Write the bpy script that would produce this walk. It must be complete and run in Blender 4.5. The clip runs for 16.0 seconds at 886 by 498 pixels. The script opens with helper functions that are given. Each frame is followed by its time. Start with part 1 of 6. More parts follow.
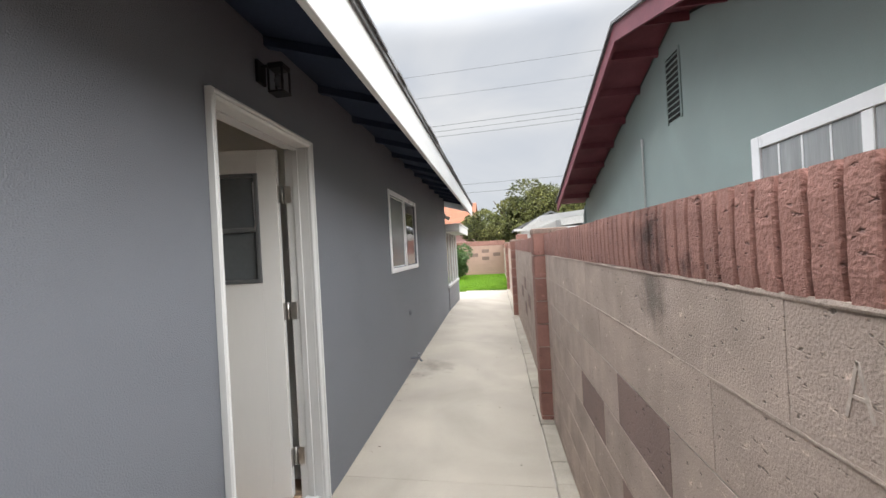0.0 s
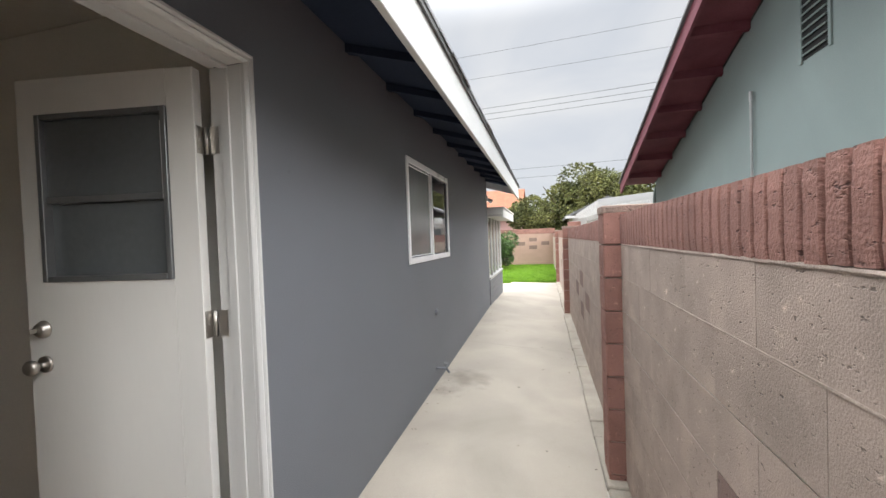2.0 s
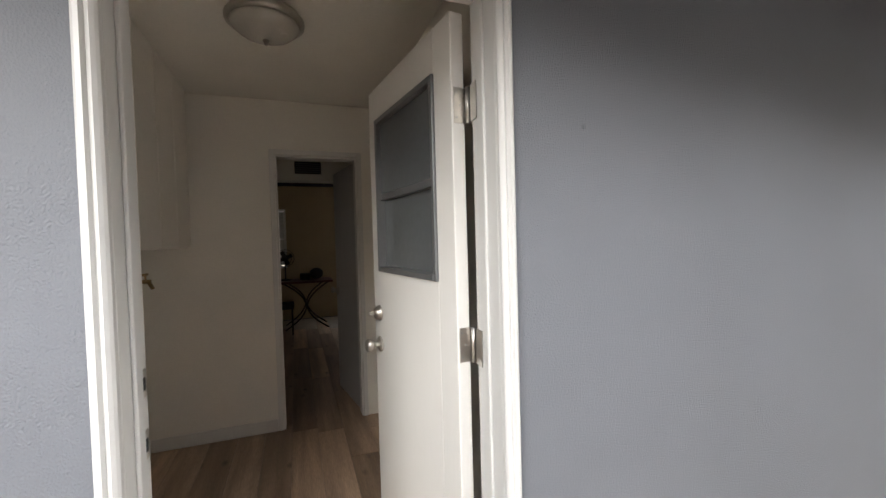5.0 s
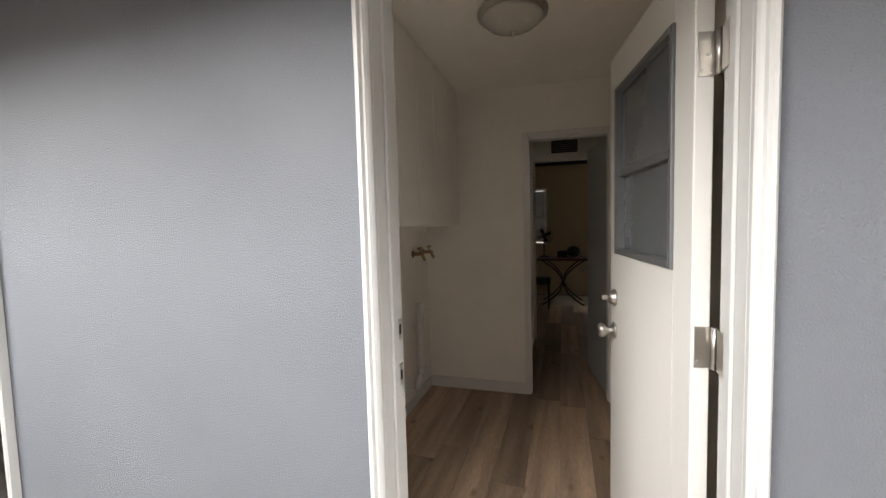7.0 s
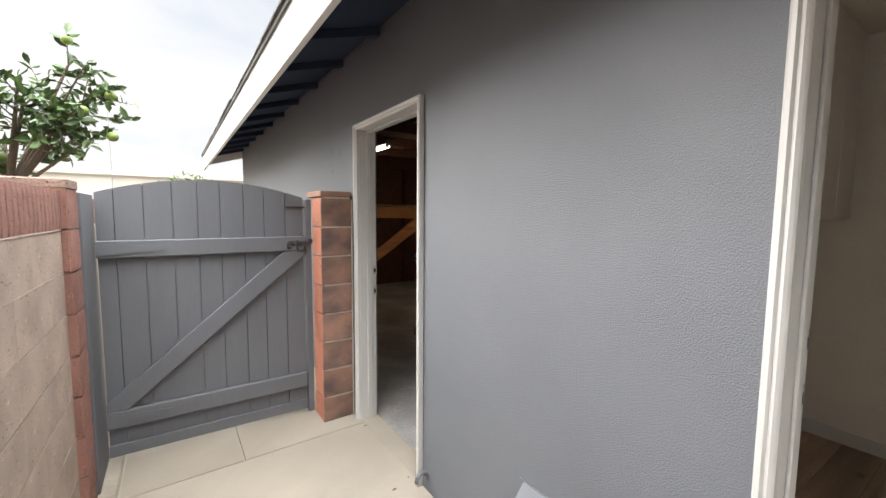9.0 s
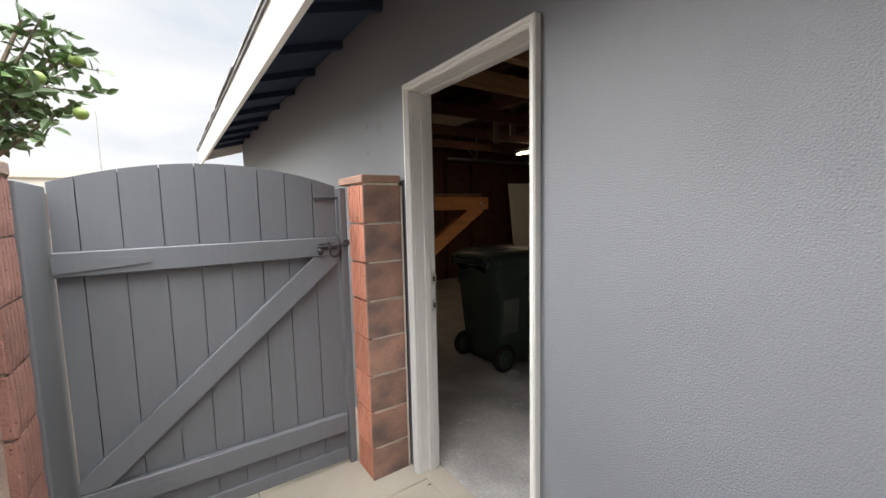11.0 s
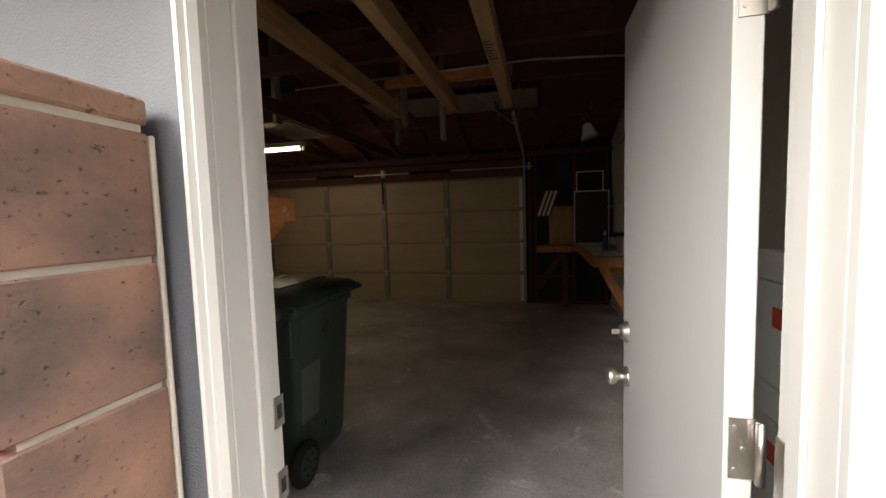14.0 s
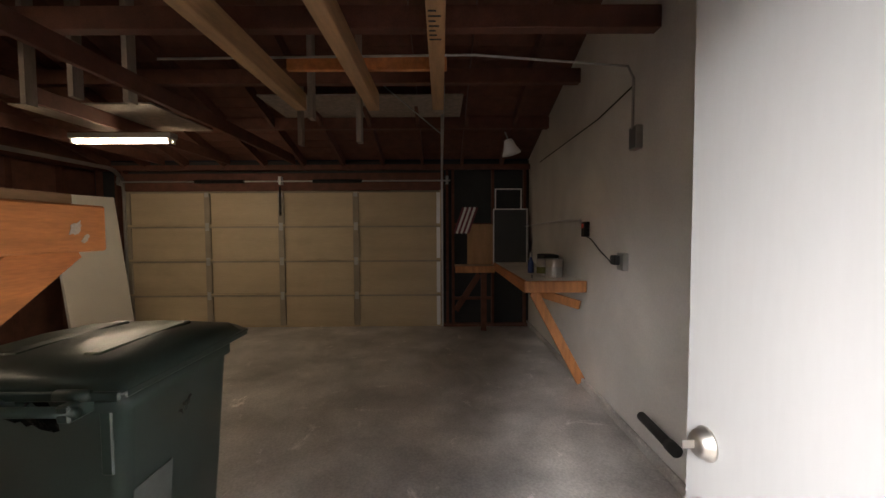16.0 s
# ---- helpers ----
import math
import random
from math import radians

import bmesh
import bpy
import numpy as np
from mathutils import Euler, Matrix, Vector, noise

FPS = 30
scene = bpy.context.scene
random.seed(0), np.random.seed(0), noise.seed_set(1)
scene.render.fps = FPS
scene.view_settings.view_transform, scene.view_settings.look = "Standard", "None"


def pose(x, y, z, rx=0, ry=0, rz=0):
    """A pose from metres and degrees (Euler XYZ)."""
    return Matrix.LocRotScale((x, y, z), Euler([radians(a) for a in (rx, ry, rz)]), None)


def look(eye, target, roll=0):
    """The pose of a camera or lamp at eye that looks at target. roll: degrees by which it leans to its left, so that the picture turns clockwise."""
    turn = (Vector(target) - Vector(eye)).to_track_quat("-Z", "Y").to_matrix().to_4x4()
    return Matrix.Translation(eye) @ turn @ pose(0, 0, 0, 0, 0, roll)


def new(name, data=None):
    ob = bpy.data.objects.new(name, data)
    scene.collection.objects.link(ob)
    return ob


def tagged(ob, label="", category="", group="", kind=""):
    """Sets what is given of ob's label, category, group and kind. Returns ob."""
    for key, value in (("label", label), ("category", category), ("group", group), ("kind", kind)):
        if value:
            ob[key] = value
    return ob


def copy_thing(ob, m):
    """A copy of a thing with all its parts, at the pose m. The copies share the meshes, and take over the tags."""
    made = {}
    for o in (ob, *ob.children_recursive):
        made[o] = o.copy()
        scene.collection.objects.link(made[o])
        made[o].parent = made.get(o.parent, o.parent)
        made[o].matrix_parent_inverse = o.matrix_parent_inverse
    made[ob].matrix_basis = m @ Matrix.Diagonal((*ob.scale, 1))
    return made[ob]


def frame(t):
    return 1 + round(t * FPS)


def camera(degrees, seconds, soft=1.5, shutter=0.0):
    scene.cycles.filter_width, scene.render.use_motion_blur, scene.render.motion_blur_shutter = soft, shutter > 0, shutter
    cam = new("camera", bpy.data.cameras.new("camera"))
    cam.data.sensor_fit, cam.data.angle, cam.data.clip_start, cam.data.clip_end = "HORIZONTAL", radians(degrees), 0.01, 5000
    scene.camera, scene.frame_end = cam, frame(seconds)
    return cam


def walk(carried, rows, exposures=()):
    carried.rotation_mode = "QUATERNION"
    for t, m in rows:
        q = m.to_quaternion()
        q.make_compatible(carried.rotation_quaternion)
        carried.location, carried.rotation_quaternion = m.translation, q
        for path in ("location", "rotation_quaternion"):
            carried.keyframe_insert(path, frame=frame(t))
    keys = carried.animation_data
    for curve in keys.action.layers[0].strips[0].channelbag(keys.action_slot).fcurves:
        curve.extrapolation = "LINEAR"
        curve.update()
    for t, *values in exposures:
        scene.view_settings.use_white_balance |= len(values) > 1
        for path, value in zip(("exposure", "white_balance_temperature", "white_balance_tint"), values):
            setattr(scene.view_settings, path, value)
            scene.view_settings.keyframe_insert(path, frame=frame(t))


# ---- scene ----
cam = camera(95.7, 16.0)
PATH = [
    (0, (-0.023, 0.019, 1.511), (-0.285, 2.002, 1.514), -3.1),
    (0.5, (-0.065, 0.248, 1.531), (-0.362, 2.226, 1.522), -2.9),
    (1, (-0.069, 0.47, 1.522), (-0.418, 2.439, 1.5), -2.6),
    (1.5, (-0.041, 0.779, 1.514), (-0.452, 2.736, 1.483), -2.4),
    (2, (-0.044, 0.994, 1.485), (-0.535, 2.932, 1.437), -2.1),
    (2.5, (-0.093, 1.235, 1.497), (-0.702, 3.139, 1.433), -1.9),
    (3, (-0.104, 1.388, 1.493), (-0.897, 3.222, 1.42), -1.7),
    (3.5, (-0.102, 1.569, 1.498), (-1.189, 3.246, 1.428), -1.6),
    (4, (-0.146, 1.66, 1.487), (-1.56, 3.072, 1.42), -1.6),
    (4.5, (-0.209, 1.728, 1.505), (-1.91, 2.78, 1.451), -1.6),
    (7, (-0.183, 1.903, 1.515), (-2.095, 1.332, 1.384), -1.5),
    (7.5, (-0.179, 1.953, 1.511), (-1.958, 1.05, 1.371), -1.1),
    (8, (-0.148, 1.943, 1.512), (-1.72, 0.717, 1.36), -0.4),
    (8.5, (-0.091, 1.89, 1.49), (-1.429, 0.41, 1.34), 0.1),
    (9, (-0.029, 1.738, 1.504), (-1.143, 0.086, 1.33), 0.5),
    (11.5, (-0.054, 0.615, 1.465), (-1.201, -1.01, 1.258), -2.2),
    (12, (-0.05, 0.304, 1.473), (-1.501, -1.053, 1.245), -2.0),
    (12.5, (-0.238, 0.135, 1.445), (-1.814, -1.081, 1.251), -1.9),
    (13, (-0.327, -0.082, 1.434), (-2.074, -1.043, 1.269), -1.9),
    (13.5, (-0.403, -0.259, 1.461), (-2.266, -0.968, 1.3), -1.8),
    (14, (-0.566, -0.391, 1.457), (-2.504, -0.861, 1.307), -1.7),
    (14.5, (-0.702, -0.494, 1.462), (-2.678, -0.767, 1.314), -1.3),
    (15, (-0.855, -0.615, 1.47), (-2.846, -0.74, 1.335), -0.7),
    (15.5, (-0.988, -0.671, 1.481), (-2.984, -0.698, 1.367), -0.3),
    (16, (-1.161, -0.646, 1.503), (-3.159, -0.637, 1.412), -0.3),
]
EXPOSURES = [(0, 0.18, 6400, 10), (1.5, 0.22, 6400, 10), (2.5, 0.3, 6420, 10), (3.5, 0.42, 6450, 10), (4.5, 0.88, 6500, 10), (7, 1.12, 6600, 10), (8, 1.08, 6650, 10), (9, 0.72, 6750, 10), (11.5, 0.62, 6650, 10),
             (12.5, 0.95, 7050, 10), (13.5, 1.2, 7350, 11), (14.5, 1.6, 6550, 10), (15.3, 2.1, 6350, 10), (16, 2.65, 6550, 13)]
walk(cam, [(t, look(eye, target, roll)) for t, eye, target, roll in PATH], EXPOSURES)

# ---- world, sun and exposure ----
world = bpy.data.worlds.new("overcast_sky")
scene.world = world
world.use_nodes = True
wn, wl = world.node_tree.nodes, world.node_tree.links
wn.clear()
SUN_EL, SUN_ROT = radians(27), radians(120)
sky = wn.new("ShaderNodeTexSky")
sky.sky_type, sky.sun_disc, sky.sun_elevation, sky.sun_rotation = "NISHITA", False, SUN_EL, SUN_ROT
b_sky, b_cloud, mixw, wout = wn.new("ShaderNodeBackground"), wn.new("ShaderNodeBackground"), wn.new("ShaderNodeMixShader"), wn.new("ShaderNodeOutputWorld")
b_sky.inputs["Strength"].default_value = 0.12
wl.new(sky.outputs[0], b_sky.inputs["Color"])
tcw, mpw, nzw, rpw, rpm = wn.new("ShaderNodeTexCoord"), wn.new("ShaderNodeMapping"), wn.new("ShaderNodeTexNoise"), wn.new("ShaderNodeValToRGB"), wn.new("ShaderNodeValToRGB")
mpw.inputs["Scale"].default_value = (1.0, 1.0, 2.6)
nzw.inputs["Scale"].default_value, nzw.inputs["Detail"].default_value, nzw.inputs["Distortion"].default_value = 2.2, 7, 0.6
rpw.color_ramp.elements[0].position, rpw.color_ramp.elements[0].color = 0.30, (0.70, 0.75, 0.83, 1)
rpw.color_ramp.elements[1].position, rpw.color_ramp.elements[1].color = 0.68, (1.0, 1.0, 1.0, 1)
rpm.color_ramp.elements[0].position, rpm.color_ramp.elements[0].color = 0.25, (0.78, 0.78, 0.78, 1)
rpm.color_ramp.elements[1].position, rpm.color_ramp.elements[1].color = 0.42, (0.96, 0.96, 0.96, 1)
wl.new(tcw.outputs["Generated"], mpw.inputs["Vector"])
wl.new(mpw.outputs[0], nzw.inputs["Vector"])
wl.new(nzw.outputs["Fac"], rpw.inputs["Fac"])
wl.new(nzw.outputs["Fac"], rpm.inputs["Fac"])
wl.new(rpw.outputs[0], b_cloud.inputs["Color"])
# an overcast sky is far brighter overhead than near the horizon
sep, lift = wn.new("ShaderNodeSeparateXYZ"), wn.new("ShaderNodeMapRange")
wl.new(tcw.outputs["Generated"], sep.inputs[0])
lift.interpolation_type = "SMOOTHSTEP"
for key, value in (("From Min", 0.45), ("From Max", 0.85), ("To Min", 0.72), ("To Max", 8.0)):
    lift.inputs[key].default_value = value
wl.new(sep.outputs["Z"], lift.inputs["Value"])
wl.new(lift.outputs[0], b_cloud.inputs["Strength"])
wl.new(rpm.outputs[0], mixw.inputs[0])
wl.new(b_sky.outputs[0], mixw.inputs[1])
wl.new(b_cloud.outputs[0], mixw.inputs[2])
wl.new(mixw.outputs[0], wout.inputs["Surface"])
sun = new("sun", bpy.data.lights.new("sun", "SUN"))
sun.data.energy, sun.data.angle, sun.data.color = 3.2, radians(40), (1.0, 0.985, 0.96)
sun.matrix_world = look((0, 0, 20), (0 - math.sin(SUN_ROT) * 10, 0 - math.cos(SUN_ROT) * 10, 20 - math.tan(SUN_EL) * 10))


# ---- materials ----
def mat(name, col, rough=0.7, var=0.12, scale=3.0, fine=90.0, bump=0.15, dist=0.004, metal=0.0, stretch=(1, 1, 1), col2=None, rnd=0.0, grime=0.0, spec=0.5, mid=0.0, patchy=0.0, specks=0.0, island=0.0, pits=0.0, spots=(), knots=0.0):
    m = bpy.data.materials.new(name)
    m.use_nodes = True
    n, l = m.node_tree.nodes, m.node_tree.links
    p = n["Principled BSDF"]
    p.inputs["Metallic"].default_value, p.inputs["Specular IOR Level"].default_value = metal, spec
    tc, mp = n.new("ShaderNodeTexCoord"), n.new("ShaderNodeMapping")
    mp.inputs["Scale"].default_value = stretch
    l.new(tc.outputs["Object"], mp.inputs["Vector"])
    if rnd:
        o2, sc = n.new("ShaderNodeObjectInfo"), n.new("ShaderNodeVectorMath")
        sc.operation, sc.inputs[0].default_value = "SCALE", (37.0, 23.0, 51.0)
        l.new(o2.outputs["Random"], sc.inputs["Scale"])
        l.new(sc.outputs[0], mp.inputs["Location"])
    big, small = n.new("ShaderNodeTexNoise"), n.new("ShaderNodeTexNoise")
    for node, s, d in ((big, scale, 5), (small, fine, 3)):
        node.inputs["Scale"].default_value, node.inputs["Detail"].default_value = s, d
        l.new(mp.outputs[0], node.inputs["Vector"])
    ramp = n.new("ShaderNodeValToRGB")
    c2 = col2 or [min(1, c * (1 + var)) for c in col]
    ramp.color_ramp.elements[0].color = (*[c * (1 - var) for c in col], 1)
    ramp.color_ramp.elements[1].color = (*c2, 1)
    ramp.color_ramp.elements[0].position, ramp.color_ramp.elements[1].position = 0.3, 0.7
    l.new(big.outputs["Fac"], ramp.inputs["Fac"])
    out = ramp.outputs[0]

    def times(a, fac_socket, lo, hi):
        mr, mx = n.new("ShaderNodeMapRange"), n.new("ShaderNodeVectorMath")
        mr.inputs["From Min"].default_value, mr.inputs["From Max"].default_value = 0.3, 0.7
        mr.inputs["To Min"].default_value, mr.inputs["To Max"].default_value = lo, hi
        l.new(fac_socket, mr.inputs["Value"])
        mx.operation = "SCALE"
        l.new(a, mx.inputs[0])
        l.new(mr.outputs[0], mx.inputs["Scale"])
        return mx.outputs[0]

    out = times(out, small.outputs["Fac"], 1 - var * 0.5, 1 + var * 0.5)
    if rnd:
        oi = n.new("ShaderNodeObjectInfo")
        out = times(out, oi.outputs["Random"], 1 - rnd, 1 + rnd)
    if island:
        ge = n.new("ShaderNodeNewGeometry")
        out = times(out, ge.outputs["Random Per Island"], 1 - island, 1 + island)
    if grime:
        g = n.new("ShaderNodeTexNoise")
        g.inputs["Scale"].default_value, g.inputs["Detail"].default_value, g.inputs["Distortion"].default_value = 0.9, 8, 1.2
        l.new(tc.outputs["Object"], g.inputs["Vector"])
        out = times(out, g.outputs["Fac"], 1 - grime, 1 + grime * 0.3)
    for cx, cy, cz, rad, amount in spots:
        gp, vd = n.new("ShaderNodeNewGeometry"), n.new("ShaderNodeVectorMath")
        vd.operation, vd.inputs[1].default_value = "DISTANCE", (cx, cy, cz)
        l.new(gp.outputs["Position"], vd.inputs[0])
        nz, sm = n.new("ShaderNodeTexNoise"), n.new("ShaderNodeMath")
        nz.inputs["Scale"].default_value, nz.inputs["Detail"].default_value = 2.2 / rad, 7
        l.new(gp.outputs["Position"], nz.inputs["Vector"])
        sm.operation, sm.inputs[1].default_value = "MULTIPLY_ADD", rad * 1.6
        l.new(nz.outputs["Fac"], sm.inputs[0])
        l.new(vd.outputs["Value"], sm.inputs[2])
        sr = n.new("ShaderNodeMapRange")
        sr.inputs["From Min"].default_value, sr.inputs["From Max"].default_value = rad * 1.0, rad * 1.8
        sr.inputs["To Min"].default_value, sr.inputs["To Max"].default_value = 0.3, 0.7
        l.new(sm.outputs[0], sr.inputs["Value"])
        out = times(out, sr.outputs[0], amount, 1.0)
    hsock = small.outputs["Fac"]
    if patchy:
        pn, pm, pk = n.new("ShaderNodeTexNoise"), n.new("ShaderNodeMapRange"), n.new("ShaderNodeMath")
        pn.inputs["Scale"].default_value, pn.inputs["Detail"].default_value = patchy, 3
        l.new(mp.outputs[0], pn.inputs["Vector"])
        pm.inputs["From Min"].default_value, pm.inputs["From Max"].default_value = 0.42, 0.62
        pm.inputs["To Min"].default_value, pm.inputs["To Max"].default_value = 0.5, 1.0
        l.new(pn.outputs["Fac"], pm.inputs["Value"])
        pk.operation = "MULTIPLY"
        l.new(hsock, pk.inputs[0])
        l.new(pm.outputs[0], pk.inputs[1])
        hsock = pk.outputs[0]
    if pits:
        vo, mv = n.new("ShaderNodeTexNoise"), n.new("ShaderNodeMapping")
        vo.inputs["Scale"].default_value, vo.inputs["Detail"].default_value, vo.inputs["Roughness"].default_value = pits, 2.5, 0.62
        mv.inputs["Scale"].default_value = (1.0, 0.6, 1.25)
        l.new(tc.outputs["Object"], mv.inputs["Vector"])
        if rnd:
            l.new(sc.outputs[0], mv.inputs["Location"])
        l.new(mv.outputs[0], vo.inputs["Vector"])
        pr = n.new("ShaderNodeMapRange")
        pr.inputs["From Min"].default_value, pr.inputs["From Max"].default_value = 0.28, 0.38
        pr.inputs["To Min"].default_value, pr.inputs["To Max"].default_value = 0.0, 1.0
        l.new(vo.outputs["Fac"], pr.inputs["Value"])
        ad = n.new("ShaderNodeMath")
        ad.operation = "ADD"
        l.new(pr.outputs[0], ad.inputs[0])
        l.new(small.outputs["Fac"], ad.inputs[1])
        hsock = ad.outputs[0]
        # besides the bump, shade inside the pits is darkened into the colour
        pc = n.new("ShaderNodeMapRange")
        pc.inputs["From Min"].default_value, pc.inputs["From Max"].default_value = 0.29, 0.36
        pc.inputs["To Min"].default_value, pc.inputs["To Max"].default_value = 0.3, 0.7
        l.new(vo.outputs["Fac"], pc.inputs["Value"])
        out = times(out, pc.outputs[0], 0.42, 1.0)
    if specks:
        ks = n.new("ShaderNodeTexNoise")
        ks.inputs["Scale"].default_value, ks.inputs["Detail"].default_value, ks.inputs["Roughness"].default_value, ks.inputs["Distortion"].default_value = specks, 7, 0.72, 0.8
        l.new(tc.outputs["Object"], ks.inputs["Vector"])
        kp = n.new("ShaderNodeMapRange")
        kp.inputs["From Min"].default_value, kp.inputs["From Max"].default_value = 0.60, 0.70
        kp.inputs["To Min"].default_value, kp.inputs["To Max"].default_value = 0.3, 0.7
        l.new(ks.outputs["Fac"], kp.inputs["Value"])
        out = times(out, kp.outputs[0], 1.0, 1.7)
    if knots:
        vk = n.new("ShaderNodeTexVoronoi")
        vk.inputs["Scale"].default_value = knots
        mk = n.new("ShaderNodeMapping")
        mk.inputs["Scale"].default_value = (1.0, 1.9, 1.0)
        l.new(mp.inputs["Location"].links[0].from_socket, mk.inputs["Location"])
        l.new(tc.outputs["Object"], mk.inputs["Vector"])
        l.new(mk.outputs[0], vk.inputs["Vector"])
        kr = n.new("ShaderNodeMapRange")
        kr.inputs["From Min"].default_value, kr.inputs["From Max"].default_value = 0.03, 0.16
        kr.inputs["To Min"].default_value, kr.inputs["To Max"].default_value = 0.3, 0.7
        l.new(vk.outputs["Distance"], kr.inputs["Value"])
        out = times(out, kr.outputs[0], 0.35, 1.0)
    l.new(out, p.inputs["Base Color"])
    rr = n.new("ShaderNodeMapRange")
    rr.inputs["To Min"].default_value, rr.inputs["To Max"].default_value = max(0.03, rough - 0.1), min(1, rough + 0.1)
    l.new(big.outputs["Fac"], rr.inputs["Value"])
    l.new(rr.outputs[0], p.inputs["Roughness"])
    if bump:
        b = n.new("ShaderNodeBump")
        b.inputs["Strength"].default_value, b.inputs["Distance"].default_value = bump, dist
        l.new(hsock, b.inputs["Height"])
        if mid:
            b2, mn = n.new("ShaderNodeBump"), n.new("ShaderNodeTexNoise")
            mn.inputs["Scale"].default_value, mn.inputs["Detail"].default_value = scale * 5, 3
            l.new(mp.outputs[0], mn.inputs["Vector"])
            b2.inputs["Strength"].default_value, b2.inputs["Distance"].default_value = mid, dist * 3
            l.new(mn.outputs["Fac"], b2.inputs["Height"])
            l.new(b2.outputs[0], b.inputs["Normal"])
        l.new(b.outputs[0], p.inputs["Normal"])
    return m


def glass(name, tint=(1, 1, 1), rough=0.0):
    m = bpy.data.materials.new(name)
    m.use_nodes = True
    p = m.node_tree.nodes["Principled BSDF"]
    p.inputs["Base Color"].default_value = (*tint, 1)
    p.inputs["Transmission Weight"].default_value, p.inputs["Roughness"].default_value, p.inputs["IOR"].default_value = 1.0, rough, 1.5
    return m


def glow(name, col, strength):
    m = bpy.data.materials.new(name)
    m.use_nodes = True
    p = m.node_tree.nodes["Principled BSDF"]
    p.inputs["Emission Color"].default_value, p.inputs["Emission Strength"].default_value = (*col, 1), strength
    return m


STUCCO = mat("grey_stucco", (0.150, 0.159, 0.176), 0.6, 0.05, 1.6, 210, 1.0, 0.004, mid=0.03, patchy=1.7, grime=0.06, spots=((-1.1, -1.425, 1.99, 0.035, 0.74), (-1.1, -1.42, 1.83, 0.03, 0.76), (-1.1, -1.26, 1.95, 0.04, 0.82), (-1.1, 2.516, 1.80, 0.01, 0.7)))
GREYWOOD = mat("grey_painted_wood", (0.138, 0.145, 0.158), 0.55, 0.05, 4, 60, 0.25, 0.002, stretch=(1, 1, 0.12))
DARKSOFFIT = mat("dark_blue_grey_paint", (0.030, 0.040, 0.066), 0.8, 0.1, 3, 50, 0.2, 0.002, spec=0.12)
WHITE = mat("white_gloss_paint", (0.69, 0.675, 0.64), 0.4, 0.015, 5, 60, 0.06, 0.001, stretch=(1, 1, 0.2))
TRIMWHITE = mat("white_trim_paint", (0.58, 0.575, 0.555), 0.4, 0.02, 5, 60, 0.08, 0.001, stretch=(1, 1, 0.2), grime=0.04)
FASCIA = mat("white_fascia_paint", (0.62, 0.62, 0.595), 0.5, 0.05, 3, 50, 0.15, 0.002, stretch=(1, 0.1, 1), grime=0.06)
VINYL = mat("white_vinyl", (0.82, 0.82, 0.82), 0.3, 0.02, 4, 40, 0.0)
DOORGREY = mat("pale_grey_door_paint", (0.46, 0.462, 0.46), 0.45, 0.03, 3, 70, 0.1, 0.001, stretch=(1, 1, 0.15))
INTWHITE = mat("warm_white_wall_paint", (0.83, 0.80, 0.73), 0.7, 0.04, 2, 80, 0.15, 0.002)
DRYWALL = mat("bare_drywall", (0.79, 0.77, 0.73), 0.8, 0.08, 1.5, 60, 0.2, 0.002, grime=0.15)
CONCRETE = mat("pale_concrete", (0.355, 0.312, 0.256), 0.8, 0.10, 1.3, 170, 0.3, 0.002, grime=0.16, rnd=0.03, spots=((-0.85, 4.95, 0.0, 0.30, 0.62), (-1.0, 4.6, 0.0, 0.2, 0.7)))
KERB = mat("rough_mortar_strip", (0.36, 0.32, 0.26), 0.9, 0.15, 5, 90, 0.6, 0.006, grime=0.2)
SLAB = mat("stained_garage_concrete", (0.56, 0.53, 0.505), 0.34, 0.30, 2.2, 60, 0.15, 0.002, grime=0.45, specks=3.5)
BLOCK = mat("tan_concrete_block", (0.40, 0.312, 0.258), 0.92, 0.17, 5, 210, 0.8, 0.0028, rnd=0.025, grime=0.16, pits=70, specks=26, spots=((0.385, 1.16, 1.36, 0.12, 0.45), (0.385, 2.623, 1.263, 0.014, 2.0)))
BEADTAN = mat("tan_mortar_bead", (0.36, 0.285, 0.235), 0.95, 0.2, 12, 150, 0.7, 0.004)
BLOCKDARK = mat("brown_accent_block", (0.215, 0.145, 0.122), 0.92, 0.1, 5, 170, 0.8, 0.003, rnd=0.05, pits=55)
MORTAR = mat("grey_mortar", (0.42, 0.37, 0.32), 0.95, 0.12, 6, 120, 0.6, 0.004)
TERRA = mat("terracotta_block", (0.29, 0.145, 0.114), 0.9, 0.17, 6, 140, 1.0, 0.004, rnd=0.06, grime=0.18, pits=65, specks=24, spots=((0.37, 1.15, 1.50, 0.13, 0.2), (0.37, 0.95, 1.45, 0.05, 0.4)))
POSTRED = mat("orange_fluted_block", (0.49, 0.20, 0.128), 0.9, 0.14, 5, 120, 0.6, 0.004, rnd=0.08, pits=55)
POSTBROWN = mat("brown_red_block_face", (0.45, 0.25, 0.18), 0.9, 0.1, 5, 120, 0.6, 0.004, rnd=0.12, grime=0.2, col2=(0.14, 0.10, 0.088), stretch=(1, 1, 1.3), pits=85)
CAPSTONE = mat("tan_cap_stone", (0.27, 0.195, 0.155), 0.9, 0.2, 8, 90, 1.0, 0.008, pits=40)
POSTCAP = mat("orange_tan_cap_stone", (0.33, 0.195, 0.14), 0.9, 0.14, 7, 110, 0.8, 0.005, pits=45)
CHALK = mat("pale_chalk", (0.43, 0.355, 0.30), 0.95, 0.2, 30, 200, 0.3, 0.001)
